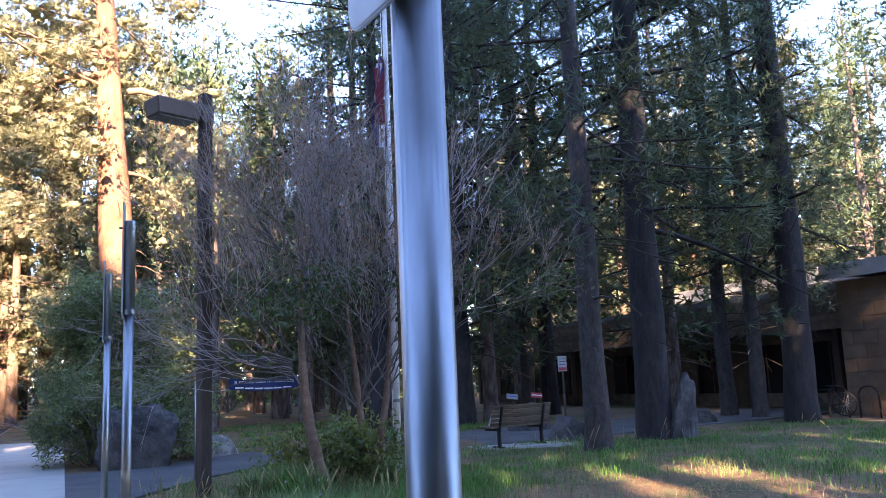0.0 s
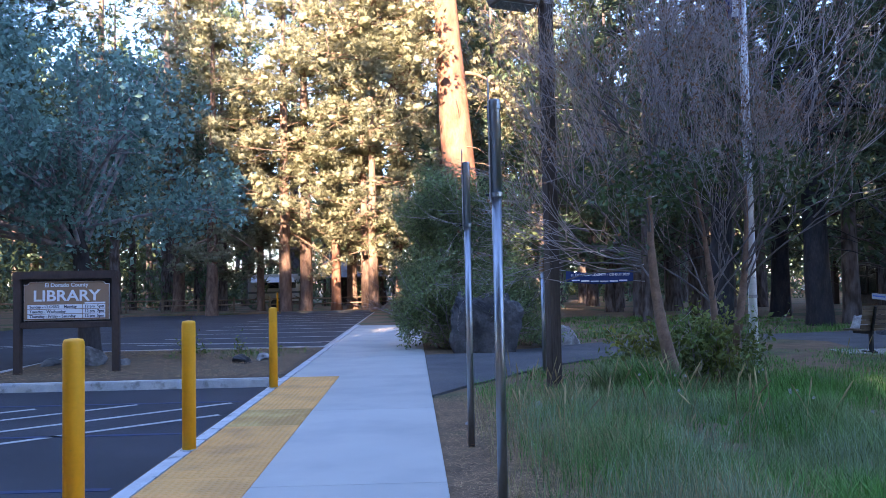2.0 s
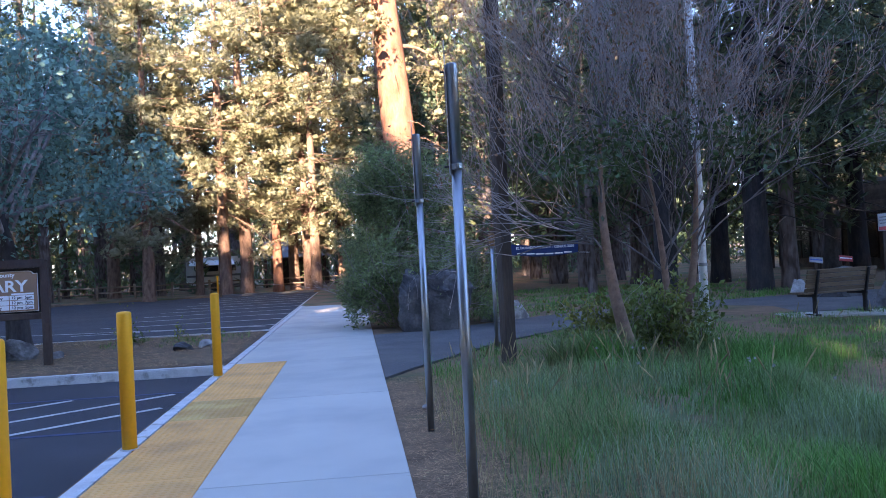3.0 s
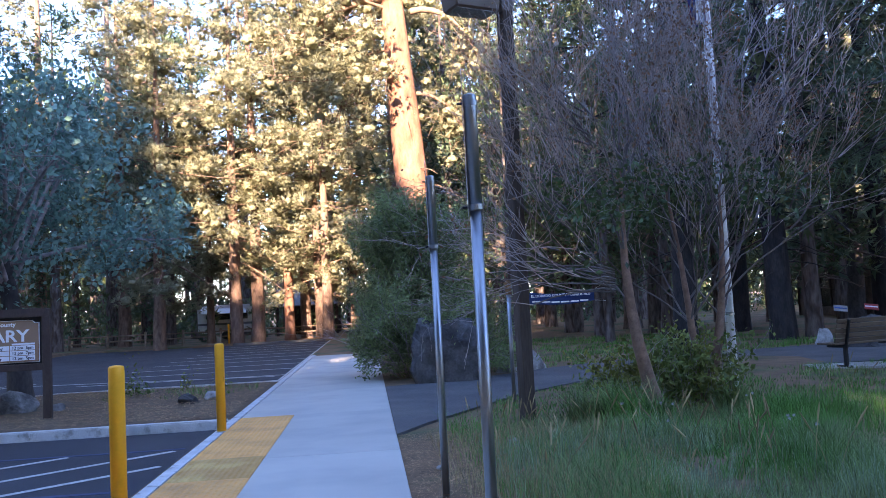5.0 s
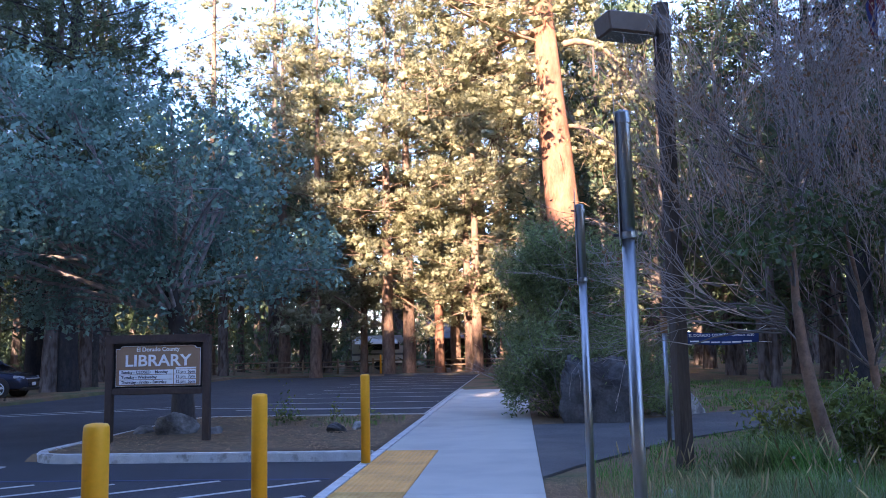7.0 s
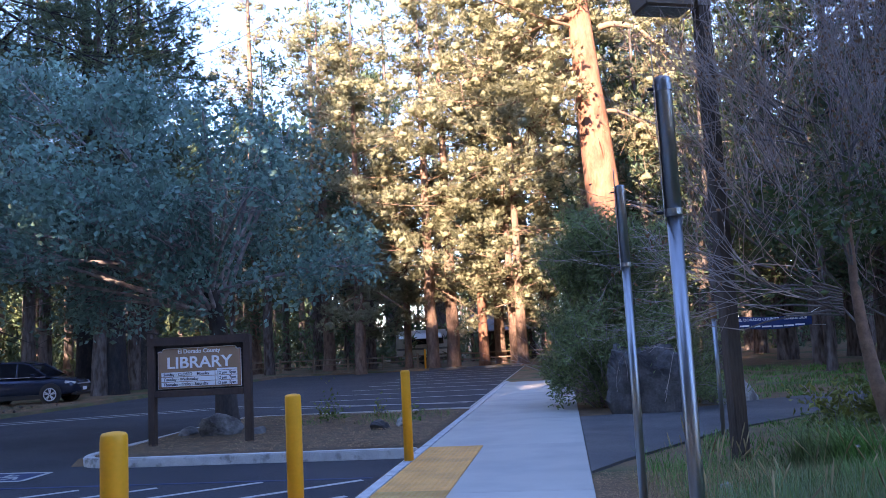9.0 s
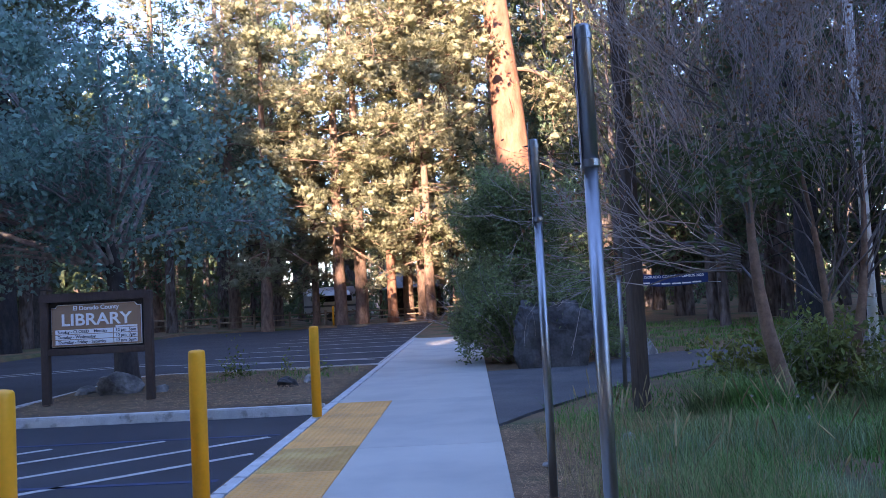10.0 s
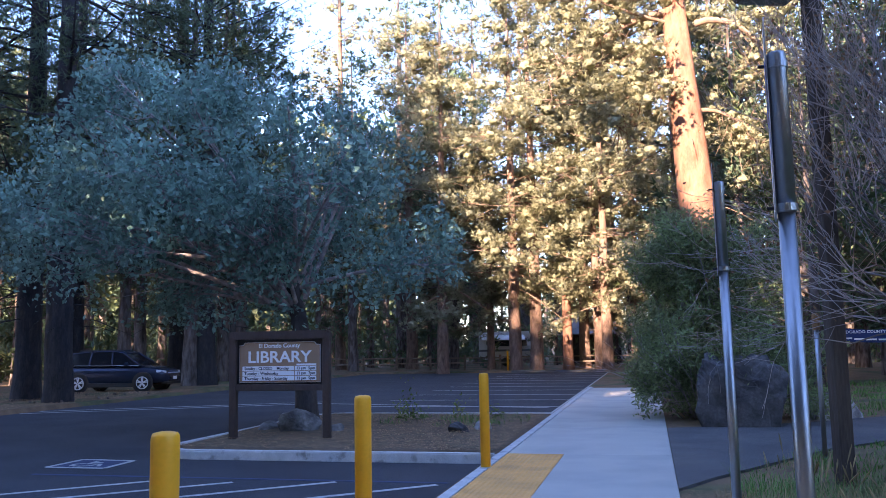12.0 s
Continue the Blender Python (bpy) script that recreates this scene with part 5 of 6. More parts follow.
def build_boughs():
    """The great pine's few heavy lower boughs, each ending in puffs of needles."""
    r = np.random.default_rng(55)
    for a, b, c, rad in (((-0.8, 0, 14.2), (-3.2, -0.6, 14.0), (-5.6, -1.2, 11.0), 0.17), ((-0.6, 0, 11.4), (-2.0, -0.8, 10.9), (-3.4, -1.6, 9.0), 0.13), ((-0.1, 0, 13.6), (1.6, -0.6, 13.9), (2.6, -1.2, 10.4), 0.15),
                         ((-0.7, 0, 12.8), (-2.6, 0.6, 13.4), (-4.6, 0.9, 12.4), 0.14), ((-0.2, 0, 10.2), (1.2, 0.4, 10.4), (2.2, 0.2, 8.6), 0.10)):
        s = np.linspace(0, 1, 9)[:, None]
        P = (1 - s) ** 2 * np.array(a) + 2 * s * (1 - s) * np.array(b) + s * s * np.array(c) + np.cumsum(r.normal(0, 0.06, (9, 3)), 0) * s
        wood = [tube(P, np.linspace(rad, rad * 0.22, 9), 8)]
        C, W, hearts, sizes = [], [], [], []
        for k in range(26):
            e = P[r.integers(5, 9)]
            h = e + r.normal(0, 1, 3) * [0.8, 0.7, 0.7] + [0, 0, 0.1]
            wood.append(tube(np.stack([e, (e + h) / 2 + r.normal(0, 0.12, 3) + [0, 0, -0.12], h]), [0.03, 0.02, 0.008], 3))
            skin = unit(r.normal(0, 1, (26, 3)) + [0, 0, 0.25])
            own = r.uniform(0.35, 0.6)
            hearts.append(h), sizes.append(own * 0.5)
            C.append(h + skin * own * [1, 1, 0.65])
            W.append(skin)
        for k in range(14):
            e = P[r.integers(2, 9)]
            h = e + [r.normal(0, 0.5), r.normal(0, 0.4), -r.uniform(0.6, 1.8)]
            wood.append(tube(np.stack([e, (e + h) / 2 + r.normal(0, 0.2, 3), h]), [0.018, 0.012, 0.004], 3))
        bough = tagged(child("bough", np_mesh("bough", *join(wood), M_LIMB, True), great), "heavy pale drooping bough")
        tagged(child("sprays", puffed("sprays", r, np.concatenate(C), np.concatenate(W), 14, 0.2, 0.03, 0.5, M_NEEDLE_SUNLIT, hearts, sizes), bough), kind="stuff")


build_boughs()
big_a = pine_parts(102, 25, 0.42, 4.6, 4.6, 66, 110, 12, 0.27, 0.036, M_BARK_TAN, M_NEEDLE_SUNLIT, puff=0.6, inner=0.2, stout=0.24)
big_b = pine_parts(103, 28, 0.46, 5.6, 4.8, 66, 110, 12, 0.27, 0.036, M_BARK_TAN, M_NEEDLE_SUNLIT, puff=0.6, inner=0.2, stout=0.24)
big_c = pine_parts(104, 20, 0.34, 4.0, 4.2, 66, 110, 12, 0.27, 0.036, M_BARK_TAN, M_NEEDLE_SUNLIT, puff=0.6, inner=0.2, stout=0.24)
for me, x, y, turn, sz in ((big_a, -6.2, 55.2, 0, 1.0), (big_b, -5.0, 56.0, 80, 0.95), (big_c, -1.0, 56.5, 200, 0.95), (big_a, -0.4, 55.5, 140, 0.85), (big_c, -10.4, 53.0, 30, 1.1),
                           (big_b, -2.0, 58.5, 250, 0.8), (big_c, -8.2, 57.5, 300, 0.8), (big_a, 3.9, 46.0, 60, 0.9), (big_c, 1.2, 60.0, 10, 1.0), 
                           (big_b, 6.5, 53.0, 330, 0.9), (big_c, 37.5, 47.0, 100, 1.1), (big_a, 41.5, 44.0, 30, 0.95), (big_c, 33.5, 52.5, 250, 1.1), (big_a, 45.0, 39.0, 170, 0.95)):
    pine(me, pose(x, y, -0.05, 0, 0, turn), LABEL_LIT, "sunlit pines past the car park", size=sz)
spire = pine_parts(141, 37, 0.40, 5.5, 3.2, 80, 70, 8, 0.26, 0.04, M_BARK_TAN, M_NEEDLE_SUNLIT, puff=0.5, inner=0.2, stout=0.2)
pine(spire, pose(-20.0, 60.5, -0.05, 0, 0, 20), "tall narrow pine with half-lit grey-green needles", "sunlit pines past the car park")
snag = part("dead_snag", lathe([(0.42, -0.1), (0.33, 0.5), (0.30, 3.0), (0.26, 4.6), (0.12, 5.0)], 12), M_BARK_RED, smooth=True)
snag.matrix_world = pose(-2.9, 55.6, 0)
tagged(snag, "short broken dead pine trunk in sunlight", "tree trunk")
grove_a = pine_parts(111, 24, 0.27, 4.6, 3.8, 66, 78, 8, 0.28, 0.035, M_BARK_SCALY, M_NEEDLE_SHADE, dead=11, clump=0.3)
# trunk colour carries the grove's shade
grove_b = pine_parts(112, 27, 0.42, 5.0, 4.4, 70, 78, 8, 0.28, 0.035, M_BARK_GROVE_SHADE, M_NEEDLE_SHADE, dead=11, clump=0.3)
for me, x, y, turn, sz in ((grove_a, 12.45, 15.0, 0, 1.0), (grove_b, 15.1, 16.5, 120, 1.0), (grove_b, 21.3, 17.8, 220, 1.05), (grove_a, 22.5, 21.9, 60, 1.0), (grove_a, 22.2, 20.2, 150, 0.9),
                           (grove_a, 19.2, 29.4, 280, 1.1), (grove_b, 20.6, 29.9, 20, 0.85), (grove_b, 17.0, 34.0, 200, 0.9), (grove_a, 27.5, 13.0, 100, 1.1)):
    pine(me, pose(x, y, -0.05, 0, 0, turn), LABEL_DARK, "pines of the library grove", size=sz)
wood_a = pine_parts(121, 22, 0.36, 5.5, 3.3, 38, 26, 4, 0.5, 0.12, None, M_NEEDLE_SHADE, sides=9, dead=8)
wood_b = pine_parts(122, 26, 0.42, 8.0, 3.4, 36, 26, 4, 0.5, 0.12, None, M_NEEDLE_SHADE, sides=9, dead=8)
wood_c = pine_parts(123, 17, 0.25, 2.5, 3.0, 38, 26, 4, 0.5, 0.12, None, M_NEEDLE_SHADE, sides=9, dead=8)
# coarse pines added out of view, only to cast shade
shade_a = pine_parts(131, 22, 0.36, 4.5, 3.6, 26, 24, 4, 0.95, 0.34, None, M_NEEDLE_SHADE, sides=7, dead=0)
shade_b = pine_parts(132, 26, 0.42, 8.0, 3.6, 26, 24, 4, 0.95, 0.34, None, M_NEEDLE_SHADE, sides=7, dead=0)
WOODS = (wood_a, wood_b, wood_c)
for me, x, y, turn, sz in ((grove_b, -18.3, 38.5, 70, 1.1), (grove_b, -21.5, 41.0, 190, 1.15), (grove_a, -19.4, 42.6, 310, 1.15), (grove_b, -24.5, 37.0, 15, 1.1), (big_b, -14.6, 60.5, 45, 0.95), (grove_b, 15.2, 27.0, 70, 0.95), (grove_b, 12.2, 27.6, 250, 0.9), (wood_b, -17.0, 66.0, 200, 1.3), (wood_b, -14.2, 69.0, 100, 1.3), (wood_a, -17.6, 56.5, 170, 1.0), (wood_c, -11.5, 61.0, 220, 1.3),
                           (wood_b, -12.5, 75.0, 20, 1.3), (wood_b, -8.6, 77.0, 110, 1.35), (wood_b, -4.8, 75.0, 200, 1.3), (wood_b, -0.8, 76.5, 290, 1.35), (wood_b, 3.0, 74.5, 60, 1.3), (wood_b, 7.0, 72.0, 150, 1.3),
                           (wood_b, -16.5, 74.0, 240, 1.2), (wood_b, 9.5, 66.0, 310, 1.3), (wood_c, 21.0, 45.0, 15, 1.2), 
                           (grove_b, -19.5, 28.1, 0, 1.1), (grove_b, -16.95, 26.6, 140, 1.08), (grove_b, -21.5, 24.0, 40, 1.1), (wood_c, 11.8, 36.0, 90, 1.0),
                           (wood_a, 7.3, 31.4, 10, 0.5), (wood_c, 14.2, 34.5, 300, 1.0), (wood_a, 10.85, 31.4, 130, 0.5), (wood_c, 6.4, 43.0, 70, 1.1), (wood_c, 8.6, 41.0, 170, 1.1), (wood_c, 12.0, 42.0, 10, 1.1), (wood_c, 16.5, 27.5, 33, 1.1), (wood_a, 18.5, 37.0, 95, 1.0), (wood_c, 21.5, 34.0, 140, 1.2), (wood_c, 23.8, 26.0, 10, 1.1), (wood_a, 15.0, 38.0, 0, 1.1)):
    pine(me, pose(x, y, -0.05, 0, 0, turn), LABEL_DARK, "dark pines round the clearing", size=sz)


def build_woods():
    """The forest behind the car park, and tall unseen pines added behind the walker to keep the clearing in shade."""
    r = random.Random(4)
    spots = []
    def scatter(n, x0, x1, y0, y1, gap, bar=None):
        k = 0
        for _ in range(n * 30):
            x, y = r.uniform(x0, x1), r.uniform(y0, y1)
            if k < n and all((x - a) ** 2 + (y - b) ** 2 > gap * gap for a, b in spots) and not (bar and bar(x, y)):
                spots.append((x, y))
                pine(r.choice(WOODS), pose(x, y, -0.05, 0, 0, r.uniform(0, 360)), LABEL_DARK, "forest pines", size=r.uniform(0.8, 1.2))
                k += 1
    gap = lambda x, y: -0.515 < (x - 2.2) / (y - 2.7) < -0.43      # the open strip of sky past the broadleaf tree
    scatter(30, -48, -17, 30, 58, 3.2, lambda x, y: -24 < x < -15 and y < 37 or gap(x, y))
    scatter(40, -50, 34, 66, 96, 3.6, lambda x, y: -13 < x < 0 and y < 73 or gap(x, y))
    scatter(14, 3, 24, 41, 62, 3.2, lambda x, y: x < 9 and y < 50)
    scatter(6, -44, -23, 8, 30, 4.0)
    scatter(30, 40, 62, 0, 70, 3.4)
    # unseen pines added behind the walker, square to the sun, as blockers
    side = Vector((math.cos(radians(SUN_HEADING)), -math.sin(radians(SUN_HEADING))))
    back = Vector((math.sin(radians(SUN_HEADING)), math.cos(radians(SUN_HEADING))))
    # high crowns that let a low band of sun through to the bare soil
    for u, s_ in ((4.6, -13.5), (6.3, -12.0), (8.0, -14.5), (9.8, -12.5), (11.6, -15.0), (13.4, -13.0)):
        q = back * s_ + side * u
        pine(shade_b, pose(q.x, q.y, -0.05, 0, 0, 77 * u), LABEL_DARK, "forest pines", size=1.48)
    for k in range(10):
        q = back * (-8.5 + 0.8 * (k % 2)) + side * (-36 + 4.1 * k)
        pine(shade_a, pose(q.x, q.y, -0.05, 0, 0, 61 * k), LABEL_DARK, "forest pines", size=0.76 + 0.04 * (k % 3))
    # more unseen blockers: small ones trim that band, the others stop stray sun
    for u, s_, sz in ((1.6, -10.0, 0.86), (2.9, -11.5, 0.86), (4.5, -9.4, 0.33), (6.0, -9.8, 0.35), (7.3, -9.2, 0.33), (8.9, -9.7, 0.36), (10.4, -9.3, 0.34), (-7.9, -9.6, 0.95), (-6.4, -13.0, 1.1), (2.7, -16.0, 1.15), (-0.9, -14.0, 0.98), (-0.2, -17.5, 1.05)):
        q = back * s_ + side * u
        pine(shade_a, pose(q.x, q.y, -0.05, 0, 0, 50 * u), LABEL_DARK, "forest pines", size=sz)
    for u, s_ in ((10.4, -10.8), (12.6, -11.5), (14.4, -10.8)):
        q = back * s_ + side * u
        pine(shade_b, pose(q.x, q.y, -0.05, 0, 0, 131 * u), LABEL_DARK, "forest pines", size=1.32)
    for u, s_ in ((-25.2, -16.0), (-29.5, -14.5), (-34.0, -16.0)):
        q = back * s_ + side * u
        pine(shade_a, pose(q.x, q.y, -0.05, 0, 0, 97 * u), LABEL_DARK, "forest pines", size=1.65)
    for row in range(4):
        for k in range(14):
            u = -34 + 5.2 * k + 2.4 * row
            # gaps left for sun on the lawn and the wing wall
            if abs(u - 10.6) < 6.0 or 18.0 < u < 22.6:
                continue
            q = back * (-13 - 4.0 * row) + side * u
            hi = 28 + 1.5 * row if 4 < u < 20 else (36.0 if u < -23 else 26.0 if u < -7 else 21.0) + 1.5 * row
            base = 22
            pine(shade_a, pose(q.x + r.uniform(-1, 1), q.y + r.uniform(-0.7, 0.7), -0.05, 0, 0, r.uniform(0, 360)), LABEL_DARK, "forest pines", size=hi / base * r.uniform(0.93, 1.05))


def build_far_woods():
    """Woods too far off to tell tree from tree, all round the clearing."""
    r = np.random.default_rng(90)
    trunks, C, W = [], [], []
    for k in range(690):
        a = r.uniform(0, 2 * np.pi) if k < 400 else r.uniform(1.9, 3.0) if k < 560 else r.uniform(0.1, 1.45)
        d = r.uniform(98, 150) if k < 400 else r.uniform(72, 98)
        x, y, h = d * math.cos(a), 20 + d * math.sin(a), r.uniform(16, 30)
        g = max(0, abs(x) - 60, abs(y) - 90) * 0.01
        trunks.append(tube([(x, y, g - 0.5), (x, y, g + h * 0.6)], [0.45, 0.2], 5))
        m = 52
        z = r.uniform(0.08, 1, m) ** 0.8
        w = 3.6 * (1.05 - z) + 0.5
        th = r.uniform(0, 6.28, m)
        c = np.stack([x + w * np.cos(th) * r.uniform(0.3, 1, m), y + w * np.sin(th) * r.uniform(0.3, 1, m), g + z * h], 1)
        C.append(c)
        W.append(np.stack([np.cos(th), np.sin(th), 0.3 + 0 * th], 1))
    V, F = tufts(r, np.concatenate(C), np.concatenate(W), 6, 1.9, 0.8)
    far = thing("far_woods", pose(0, 0, 0), "distant dark pine woods round the clearing", "woods", kind="stuff")
    child("far_trunks", np_mesh("far_trunks", *join(trunks), M_BARK), far)
    child("far_crowns", np_mesh("far_crowns", V, F, M_NEEDLE_SHADE), far)
    # low growth between the trunks
    n = 1450
    x, y = np.concatenate([r.uniform(-75, 60, 850), r.uniform(-72, -27, 300), r.uniform(36, 70, 300)]), np.concatenate([r.uniform(62, 112, 850), r.uniform(40, 62, 300), r.uniform(-2, 62, 300)])
    C = np.repeat(np.stack([x, y, 1.2 + 0 * x], 1), 18, 0) + r.normal(0, 1, (n * 18, 3)) * [1.1, 1.1, 1.5]
    V, F = tufts(r, C, np.tile([0, 0, 1.0], (len(C), 1)), 4, 0.75, 0.19)
    tagged(child("undergrowth", np_mesh("undergrowth", V, F, M_NEEDLE_SHADE)), "dark low undergrowth between forest trunks", "undergrowth", kind="stuff")


build_far_woods()
build_woods()


# ---- grass and litter ----
def blades(r, xy, height, width, bend=0.5):
    n = len(xy)
    az = r.uniform(0, 2 * np.pi, n)
    H = height * r.uniform(0.5, 1.25, n)
    D = np.stack([np.cos(az), np.sin(az), 0 * az], 1)
    S = np.stack([-np.sin(az), np.cos(az), 0 * az], 1) * width / 2
    B = np.stack([xy[:, 0], xy[:, 1], np.full(n, -0.06)], 1)
    lean = (bend * r.uniform(0.2, 1.0, n) * H)[:, None]
    M = B + D * lean * 0.35 + np.array([0, 0, 1]) * (H * 0.6)[:, None]
    T = B + D * lean + np.array([0, 0, 1]) * H[:, None]
    V = np.stack([B - S, B + S, M + S * 0.7, M - S * 0.7, T], 1).reshape(-1, 3)
    i = np.arange(n)[:, None] * 5
    return V, np.concatenate([i + [0, 1, 2], i + [0, 2, 3], i + [3, 2, 4]])


def bare(x, y):
    """How much of the lawn has worn to soil at a place, 0 to 1."""
    p = np.clip(2.0 * np.exp(-(((x - 9.4) / 2.6) ** 2 + ((y - 9.5) / 2.0) ** 2)) - 0.25, 0, 0.97)
    p = np.maximum(p, np.clip(1.3 * np.exp(-(((x - 9.2) / 1.8) ** 2 + ((y - 12.0) / 1.0) ** 2)) - 0.2, 0, 0.9))
    p = np.maximum(p, np.clip((4.0 - x) / 1.1, 0, 1))
    p = np.maximum(p, np.exp(-((x - 3.2) ** 2 / 0.5 + (y - 11.0) ** 2 / 6)) * 0.8)
    return p


def on_path(x, y):
    lower = np.interp(x, [2.366, 3.4, 4.6, 6.3, 8, 10, 13, 18, 26], [12.2, 14, 15.9, 17.7, 18.3, 17.9, 18, 18.9, 20.2])
    upper = np.interp(x, [2.366, 4, 4.9, 6.5, 8.5, 11, 14, 18, 26], [18.76, 19.4, 19.9, 21.2, 22.3, 23, 23.4, 23.8, 24.5])
    return (y > lower - 0.05) & (y < upper + 0.05)


def lawn(name, seed, n, x0, x1, y0, y1, height, width, material, label, keep=0.0, patchy=0.0, bend=0.95):
    r = np.random.default_rng(seed)
    xy = np.stack([r.uniform(x0, x1, n), r.uniform(y0, y1, n)], 1)
    f = np.array([noise.noise(Vector((a * 0.9, b * 0.9, seed))) + 0.5 * noise.noise(Vector((a * 2.6, b * 2.6, 7))) for a, b in xy])
    ok = (r.uniform(0, 1, n) > bare(xy[:, 0], xy[:, 1]) * (1 - keep)) & ~on_path(xy[:, 0], xy[:, 1]) & (f > patchy - 0.5)
    xy, f = xy[ok], f[ok]
    V, F = blades(r, xy, height * np.clip(0.75 + 0.9 * f, 0.45, 1.5), width, bend)
    tagged(child(name, np_mesh(name, V, F, material)), label, "grass", kind="stuff")


lawn("grass", 1, 74000, 2.9, 9.0, 3.0, 12.5, 0.27, 0.008, M_GRASS, "long green grass beside the footpath", 0.0, 0.05)
lawn("grass", 2, 46000, 2.8, 22.0, 9.0, 17.8, 0.15, 0.014, M_GRASS, "green lawn grass below the pines", 0.0, 0.2)
lawn("grass", 3, 14000, 9.0, 24.0, 2.0, 12.0, 0.2, 0.014, M_GRASS, "green lawn grass with bare soil", 0.0, 0.35)
lawn("pale_grass", 11, 9000, 3.1, 6.6, 4.5, 10.6, 0.36, 0.006, M_GRASS_PALE, "tall pale grass stalks beside the footpath", 0.3, 0.45, 0.6)
lawn("dry_grass", 6, 9000, 2.75, 5.0, 4.0, 12.0, 0.3, 0.005, M_STRAW, "thin pale dry grass beside the footpath", 0.5, 0.1)
lawn("dry_grass", 4, 7000, 2.7, 14.0, 2.5, 14.5, 0.24, 0.006, M_STRAW, "thin dry grass stalks", 0.3, 0.3)
lawn("dry_grass", 8, 2600, -5.5, -0.3, 15.2, 21.7, 0.12, 0.012, M_STRAW, "dry grass tufts on the island soil", 1.0, 0.55)
lawn("grass", 9, 1900, -3.4, -0.4, 17.4, 21.0, 0.17, 0.014, M_GRASS, "thin grass on the island soil", 1.0, 0.6)
lawn("grass", 5, 24000, 4.5, 16.0, 21.0, 36.0, 0.16, 0.02, M_GRASS, "grass behind the path", 0.5, 0.5)


def build_clumps():
    """Long arching blades in tussocks round the small tree."""
    r = np.random.default_rng(61)
    for x, y, w, n, h in ((5.15, 12.0, 0.32, 420, 0.55), (5.55, 11.9, 0.22, 200, 0.42), (4.75, 12.2, 0.25, 220, 0.45), (6.9, 12.6, 0.3, 260, 0.42)):
        V, F = blades(r, np.array([x, y]) + r.normal(0, w * 0.5, (n, 2)), h, 0.016, 1.3)
        tagged(child("grass_tussock", np_mesh("grass_tussock", V, F, M_GRASS)), "tussock of long arching green blades by the small tree", "grass", "tussocks round the small tree", "stuff")


build_clumps()


def build_litter():
    r = np.random.default_rng(12)
    pieces = []
    def strew(n, x0, x1, y0, y1, L, w, z=-0.012, keep=None):
        c = np.stack([r.uniform(x0, x1, n), r.uniform(y0, y1, n), np.full(n, z) + r.uniform(0, 0.012, n)], 1)
        if keep is not None:
            c = c[keep(c[:, 0], c[:, 1]) > r.uniform(0, 1, len(c))]
        m = len(c)
        az = r.uniform(0, 6.28, m)
        D = np.stack([np.cos(az), np.sin(az), r.normal(0, 0.08, m)], 1) * (L * r.uniform(0.5, 1.2, m))[:, None]
        S = np.stack([-np.sin(az), np.cos(az), 0 * az], 1) * w / 2
        V = np.stack([c - S, c + S, c + D], 1).reshape(-1, 3)
        return V, np.arange(len(V)).reshape(-1, 3)
    pieces.append(strew(26000, 2.4, 4.4, 3.0, 12.2, 0.11, 0.006))
    pieces.append(strew(42000, 6.0, 15.0, 7.0, 14.5, 0.13, 0.009, keep=bare))
    pieces.append(strew(13000, -5.6, -0.2, 15.1, 21.8, 0.14, 0.012, 0.02))
    pieces.append(strew(9000, -24, -16, 22, 34, 0.18, 0.03, 0.0))
    tagged(child("needle_litter", np_mesh("needle_litter", *join(pieces), M_LITTER)), "fallen rust-brown pine needles paled as sunlit on soil", "needle litter", kind="stuff")
    chips = [strew(1500, -5.6, -0.2, 15.1, 21.8, 0.07, 0.03, 0.025), strew(1100, 2.45, 4.2, 3.0, 12.2, 0.035, 0.015, -0.005), strew(700, 6.5, 12, 7.5, 12.5, 0.05, 0.02, 0.0, bare)]
    tagged(child("bark_chips", np_mesh("bark_chips", *join(chips), M_STRAW)), "pale bark chips and dry leaves on soil", "ground litter", kind="stuff")
    r2 = random.Random(3)
    cone = rock(51, (0.06, 0.06, 0.07), pose(-17.5, 27.5, 0.02), M_BARK, "brown pine cone on the ground", "pine_cone", detail=2)
    tagged(cone, "brown pine cone on the ground", "pine cone", "fallen pine cones")
    for k in range(14):
        copy_thing(cone, pose(r2.uniform(-20, -15.9), r2.uniform(25.5, 31.0), 0.02, r2.uniform(0, 90), 0, r2.uniform(0, 360)))


build_litter()


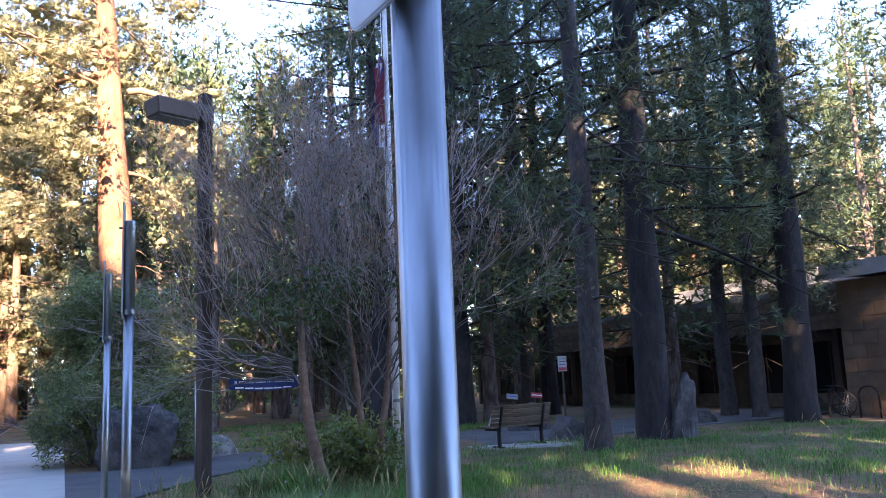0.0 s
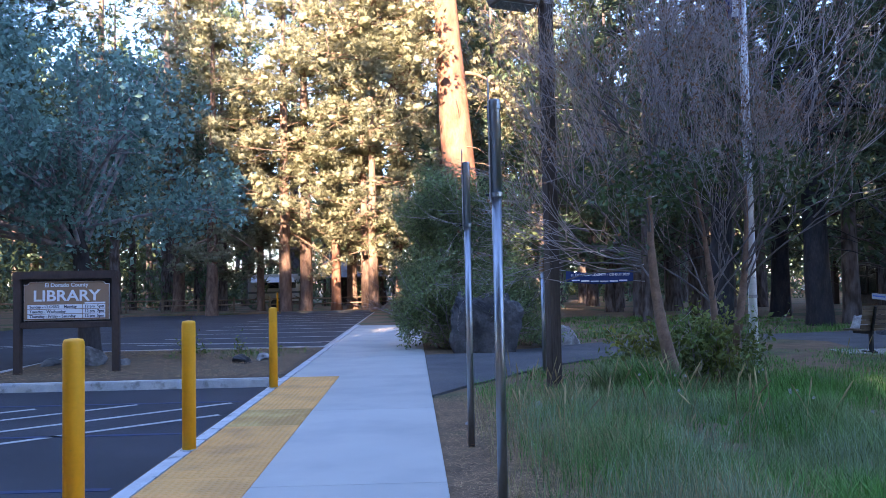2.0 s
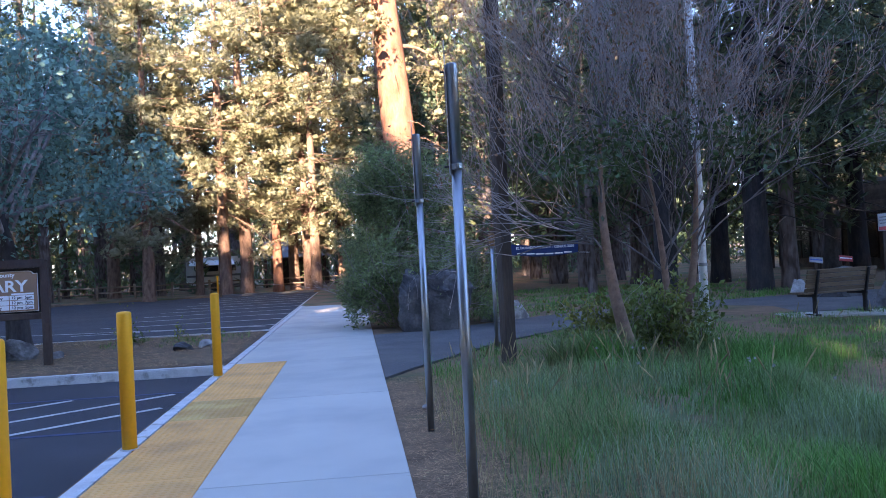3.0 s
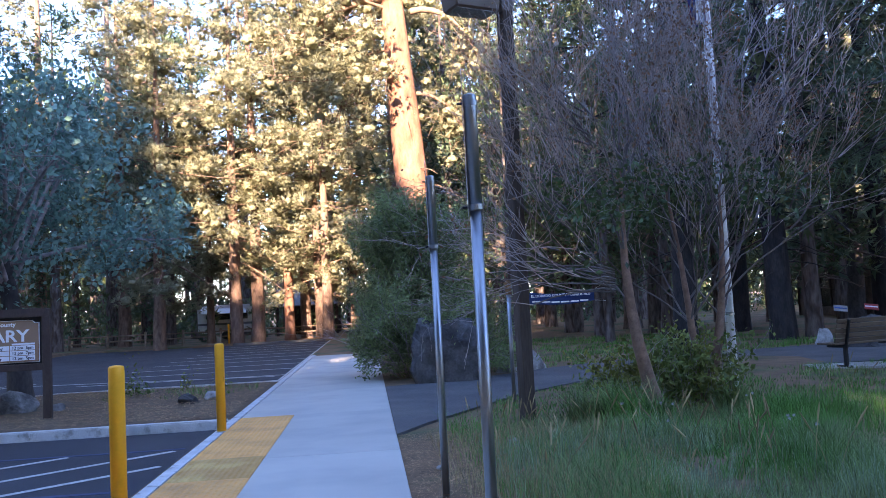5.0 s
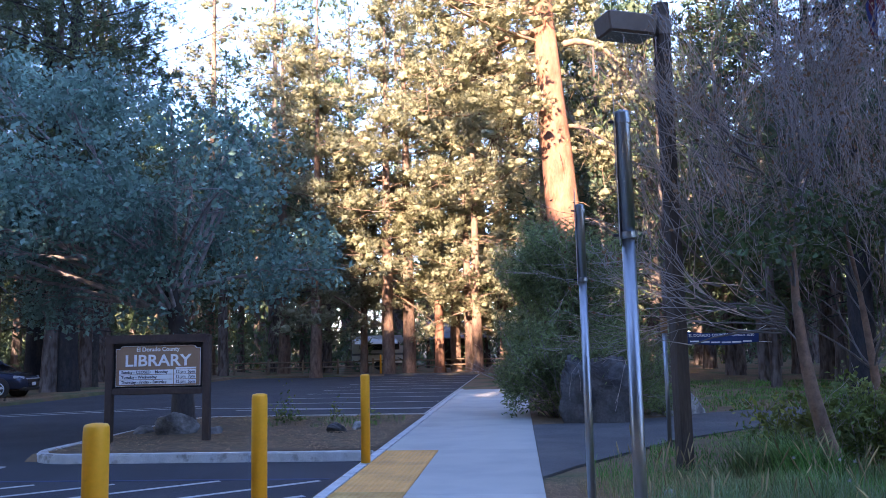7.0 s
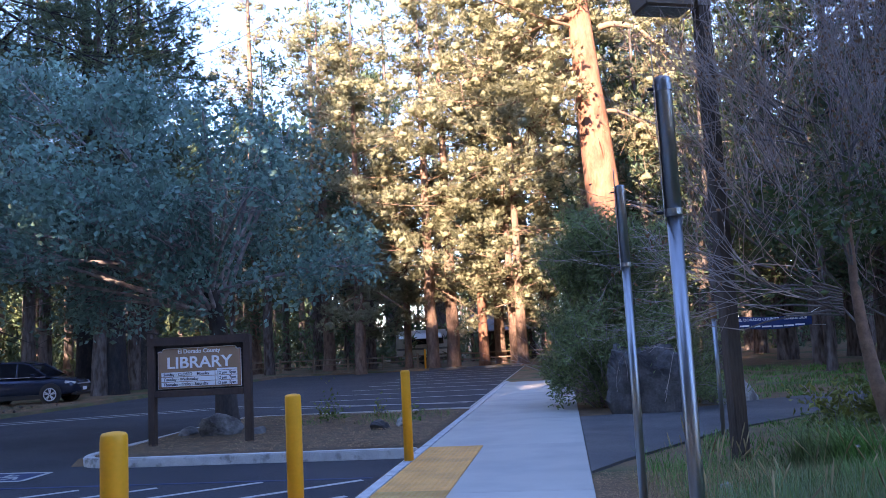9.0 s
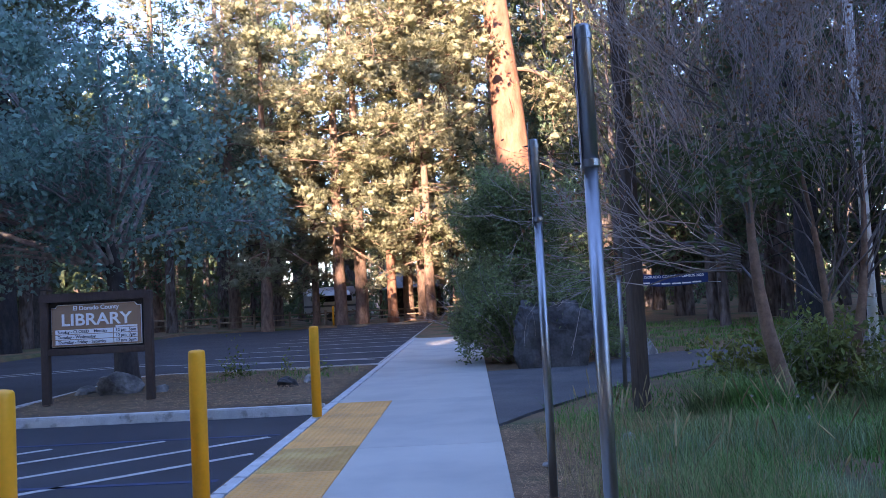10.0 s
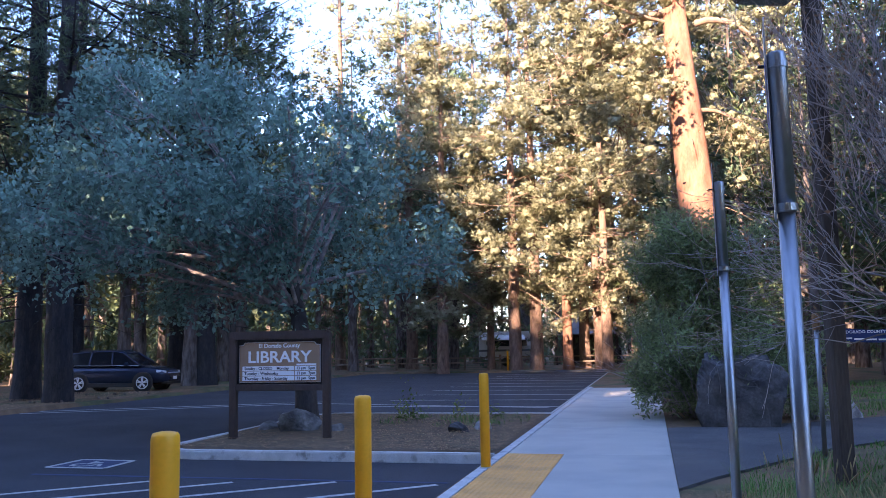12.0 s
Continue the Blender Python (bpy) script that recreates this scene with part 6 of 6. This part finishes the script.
def build_weeds():
    """Tall seed stalks and dandelion heads in the grass, and low weeds on the island."""
    r = np.random.default_rng(77)
    stalks, heads = [], []
    for k in range(110):
        x, y = (r.uniform(3.2, 5.8), r.uniform(8.0, 12.0)) if k < 80 else (r.uniform(8, 19), r.uniform(12.5, 15.0))
        h, az = r.uniform(0.3, 0.62), r.uniform(0, 6.28)
        lean = np.array([math.cos(az), math.sin(az), 0]) * r.uniform(0.05, 0.25)
        P = np.array([(x, y, -0.05) + lean * s * s + np.array([0, 0, h * s]) for s in np.linspace(0, 1, 4)])
        stalks.append(tube(P, [0.004, 0.0035, 0.003, 0.002], 3))
        heads.append(tube(np.array([P[-1] - (P[-1] - P[-2]) * 0.5, P[-1], P[-1] + (P[-1] - P[-2]) * 0.4]), [0.005, 0.010, 0.003], 4))
    tagged(child("seed_stalks", np_mesh("seed_stalks", *join(stalks + heads), M_STRAW)), "tall dry grass stalks with seed heads", "grass", kind="stuff")
    for k in range(16):
        x, y, h = (r.uniform(4.3, 7.4), r.uniform(8.2, 11.6), r.uniform(0.28, 0.42)) if k < 11 else (r.uniform(9, 16), r.uniform(12.6, 14.5), r.uniform(0.25, 0.4))
        d = thing("dandelion", pose(x, y, -0.03), "dandelion seed head on a thin stalk in grass", "dandelion", "dandelions in the lawn")
        child("stalk", np_mesh("stalk", *tube([(0, 0, -0.03), (0.01, 0, h * 0.6), (0.02, 0.01, h)], [0.003, 0.0025, 0.002], 4), M_SHRUB), d)
        V, F = tufts(r, np.tile([0.02, 0.01, h], (70, 1)), unit(r.normal(0, 1, (70, 3))), 1, 0.024, 0.007, 0.05)
        tagged(child("seed_head", np_mesh("seed_head", V, F, M_FASCIA), d, "pale fluffy seed ball"), kind="stuff")
    c = []
    for x, y, n, up in ((-2.95, 20.0, 95, 0.34), (-2.75, 20.2, 60, 0.2), (-3.2, 20.4, 90, 0.18), (-1.95, 20.5, 60, 0.25), (-1.2, 20.6, 50, 0.12)):
        c.append(np.array([x, y, 0.02]) + np.abs(r.normal(0, 1, (n, 3))) * [0, 0, up] + r.normal(0, 0.10, (n, 3)) * [1, 1, 0])
    c = np.concatenate(c)
    tagged(child("island_weeds", np_mesh("island_weeds", *leaves(r, c, 0.09, 0.4), M_SHRUB)), "low green weeds on the island soil", "weeds", kind="stuff")


build_weeds()
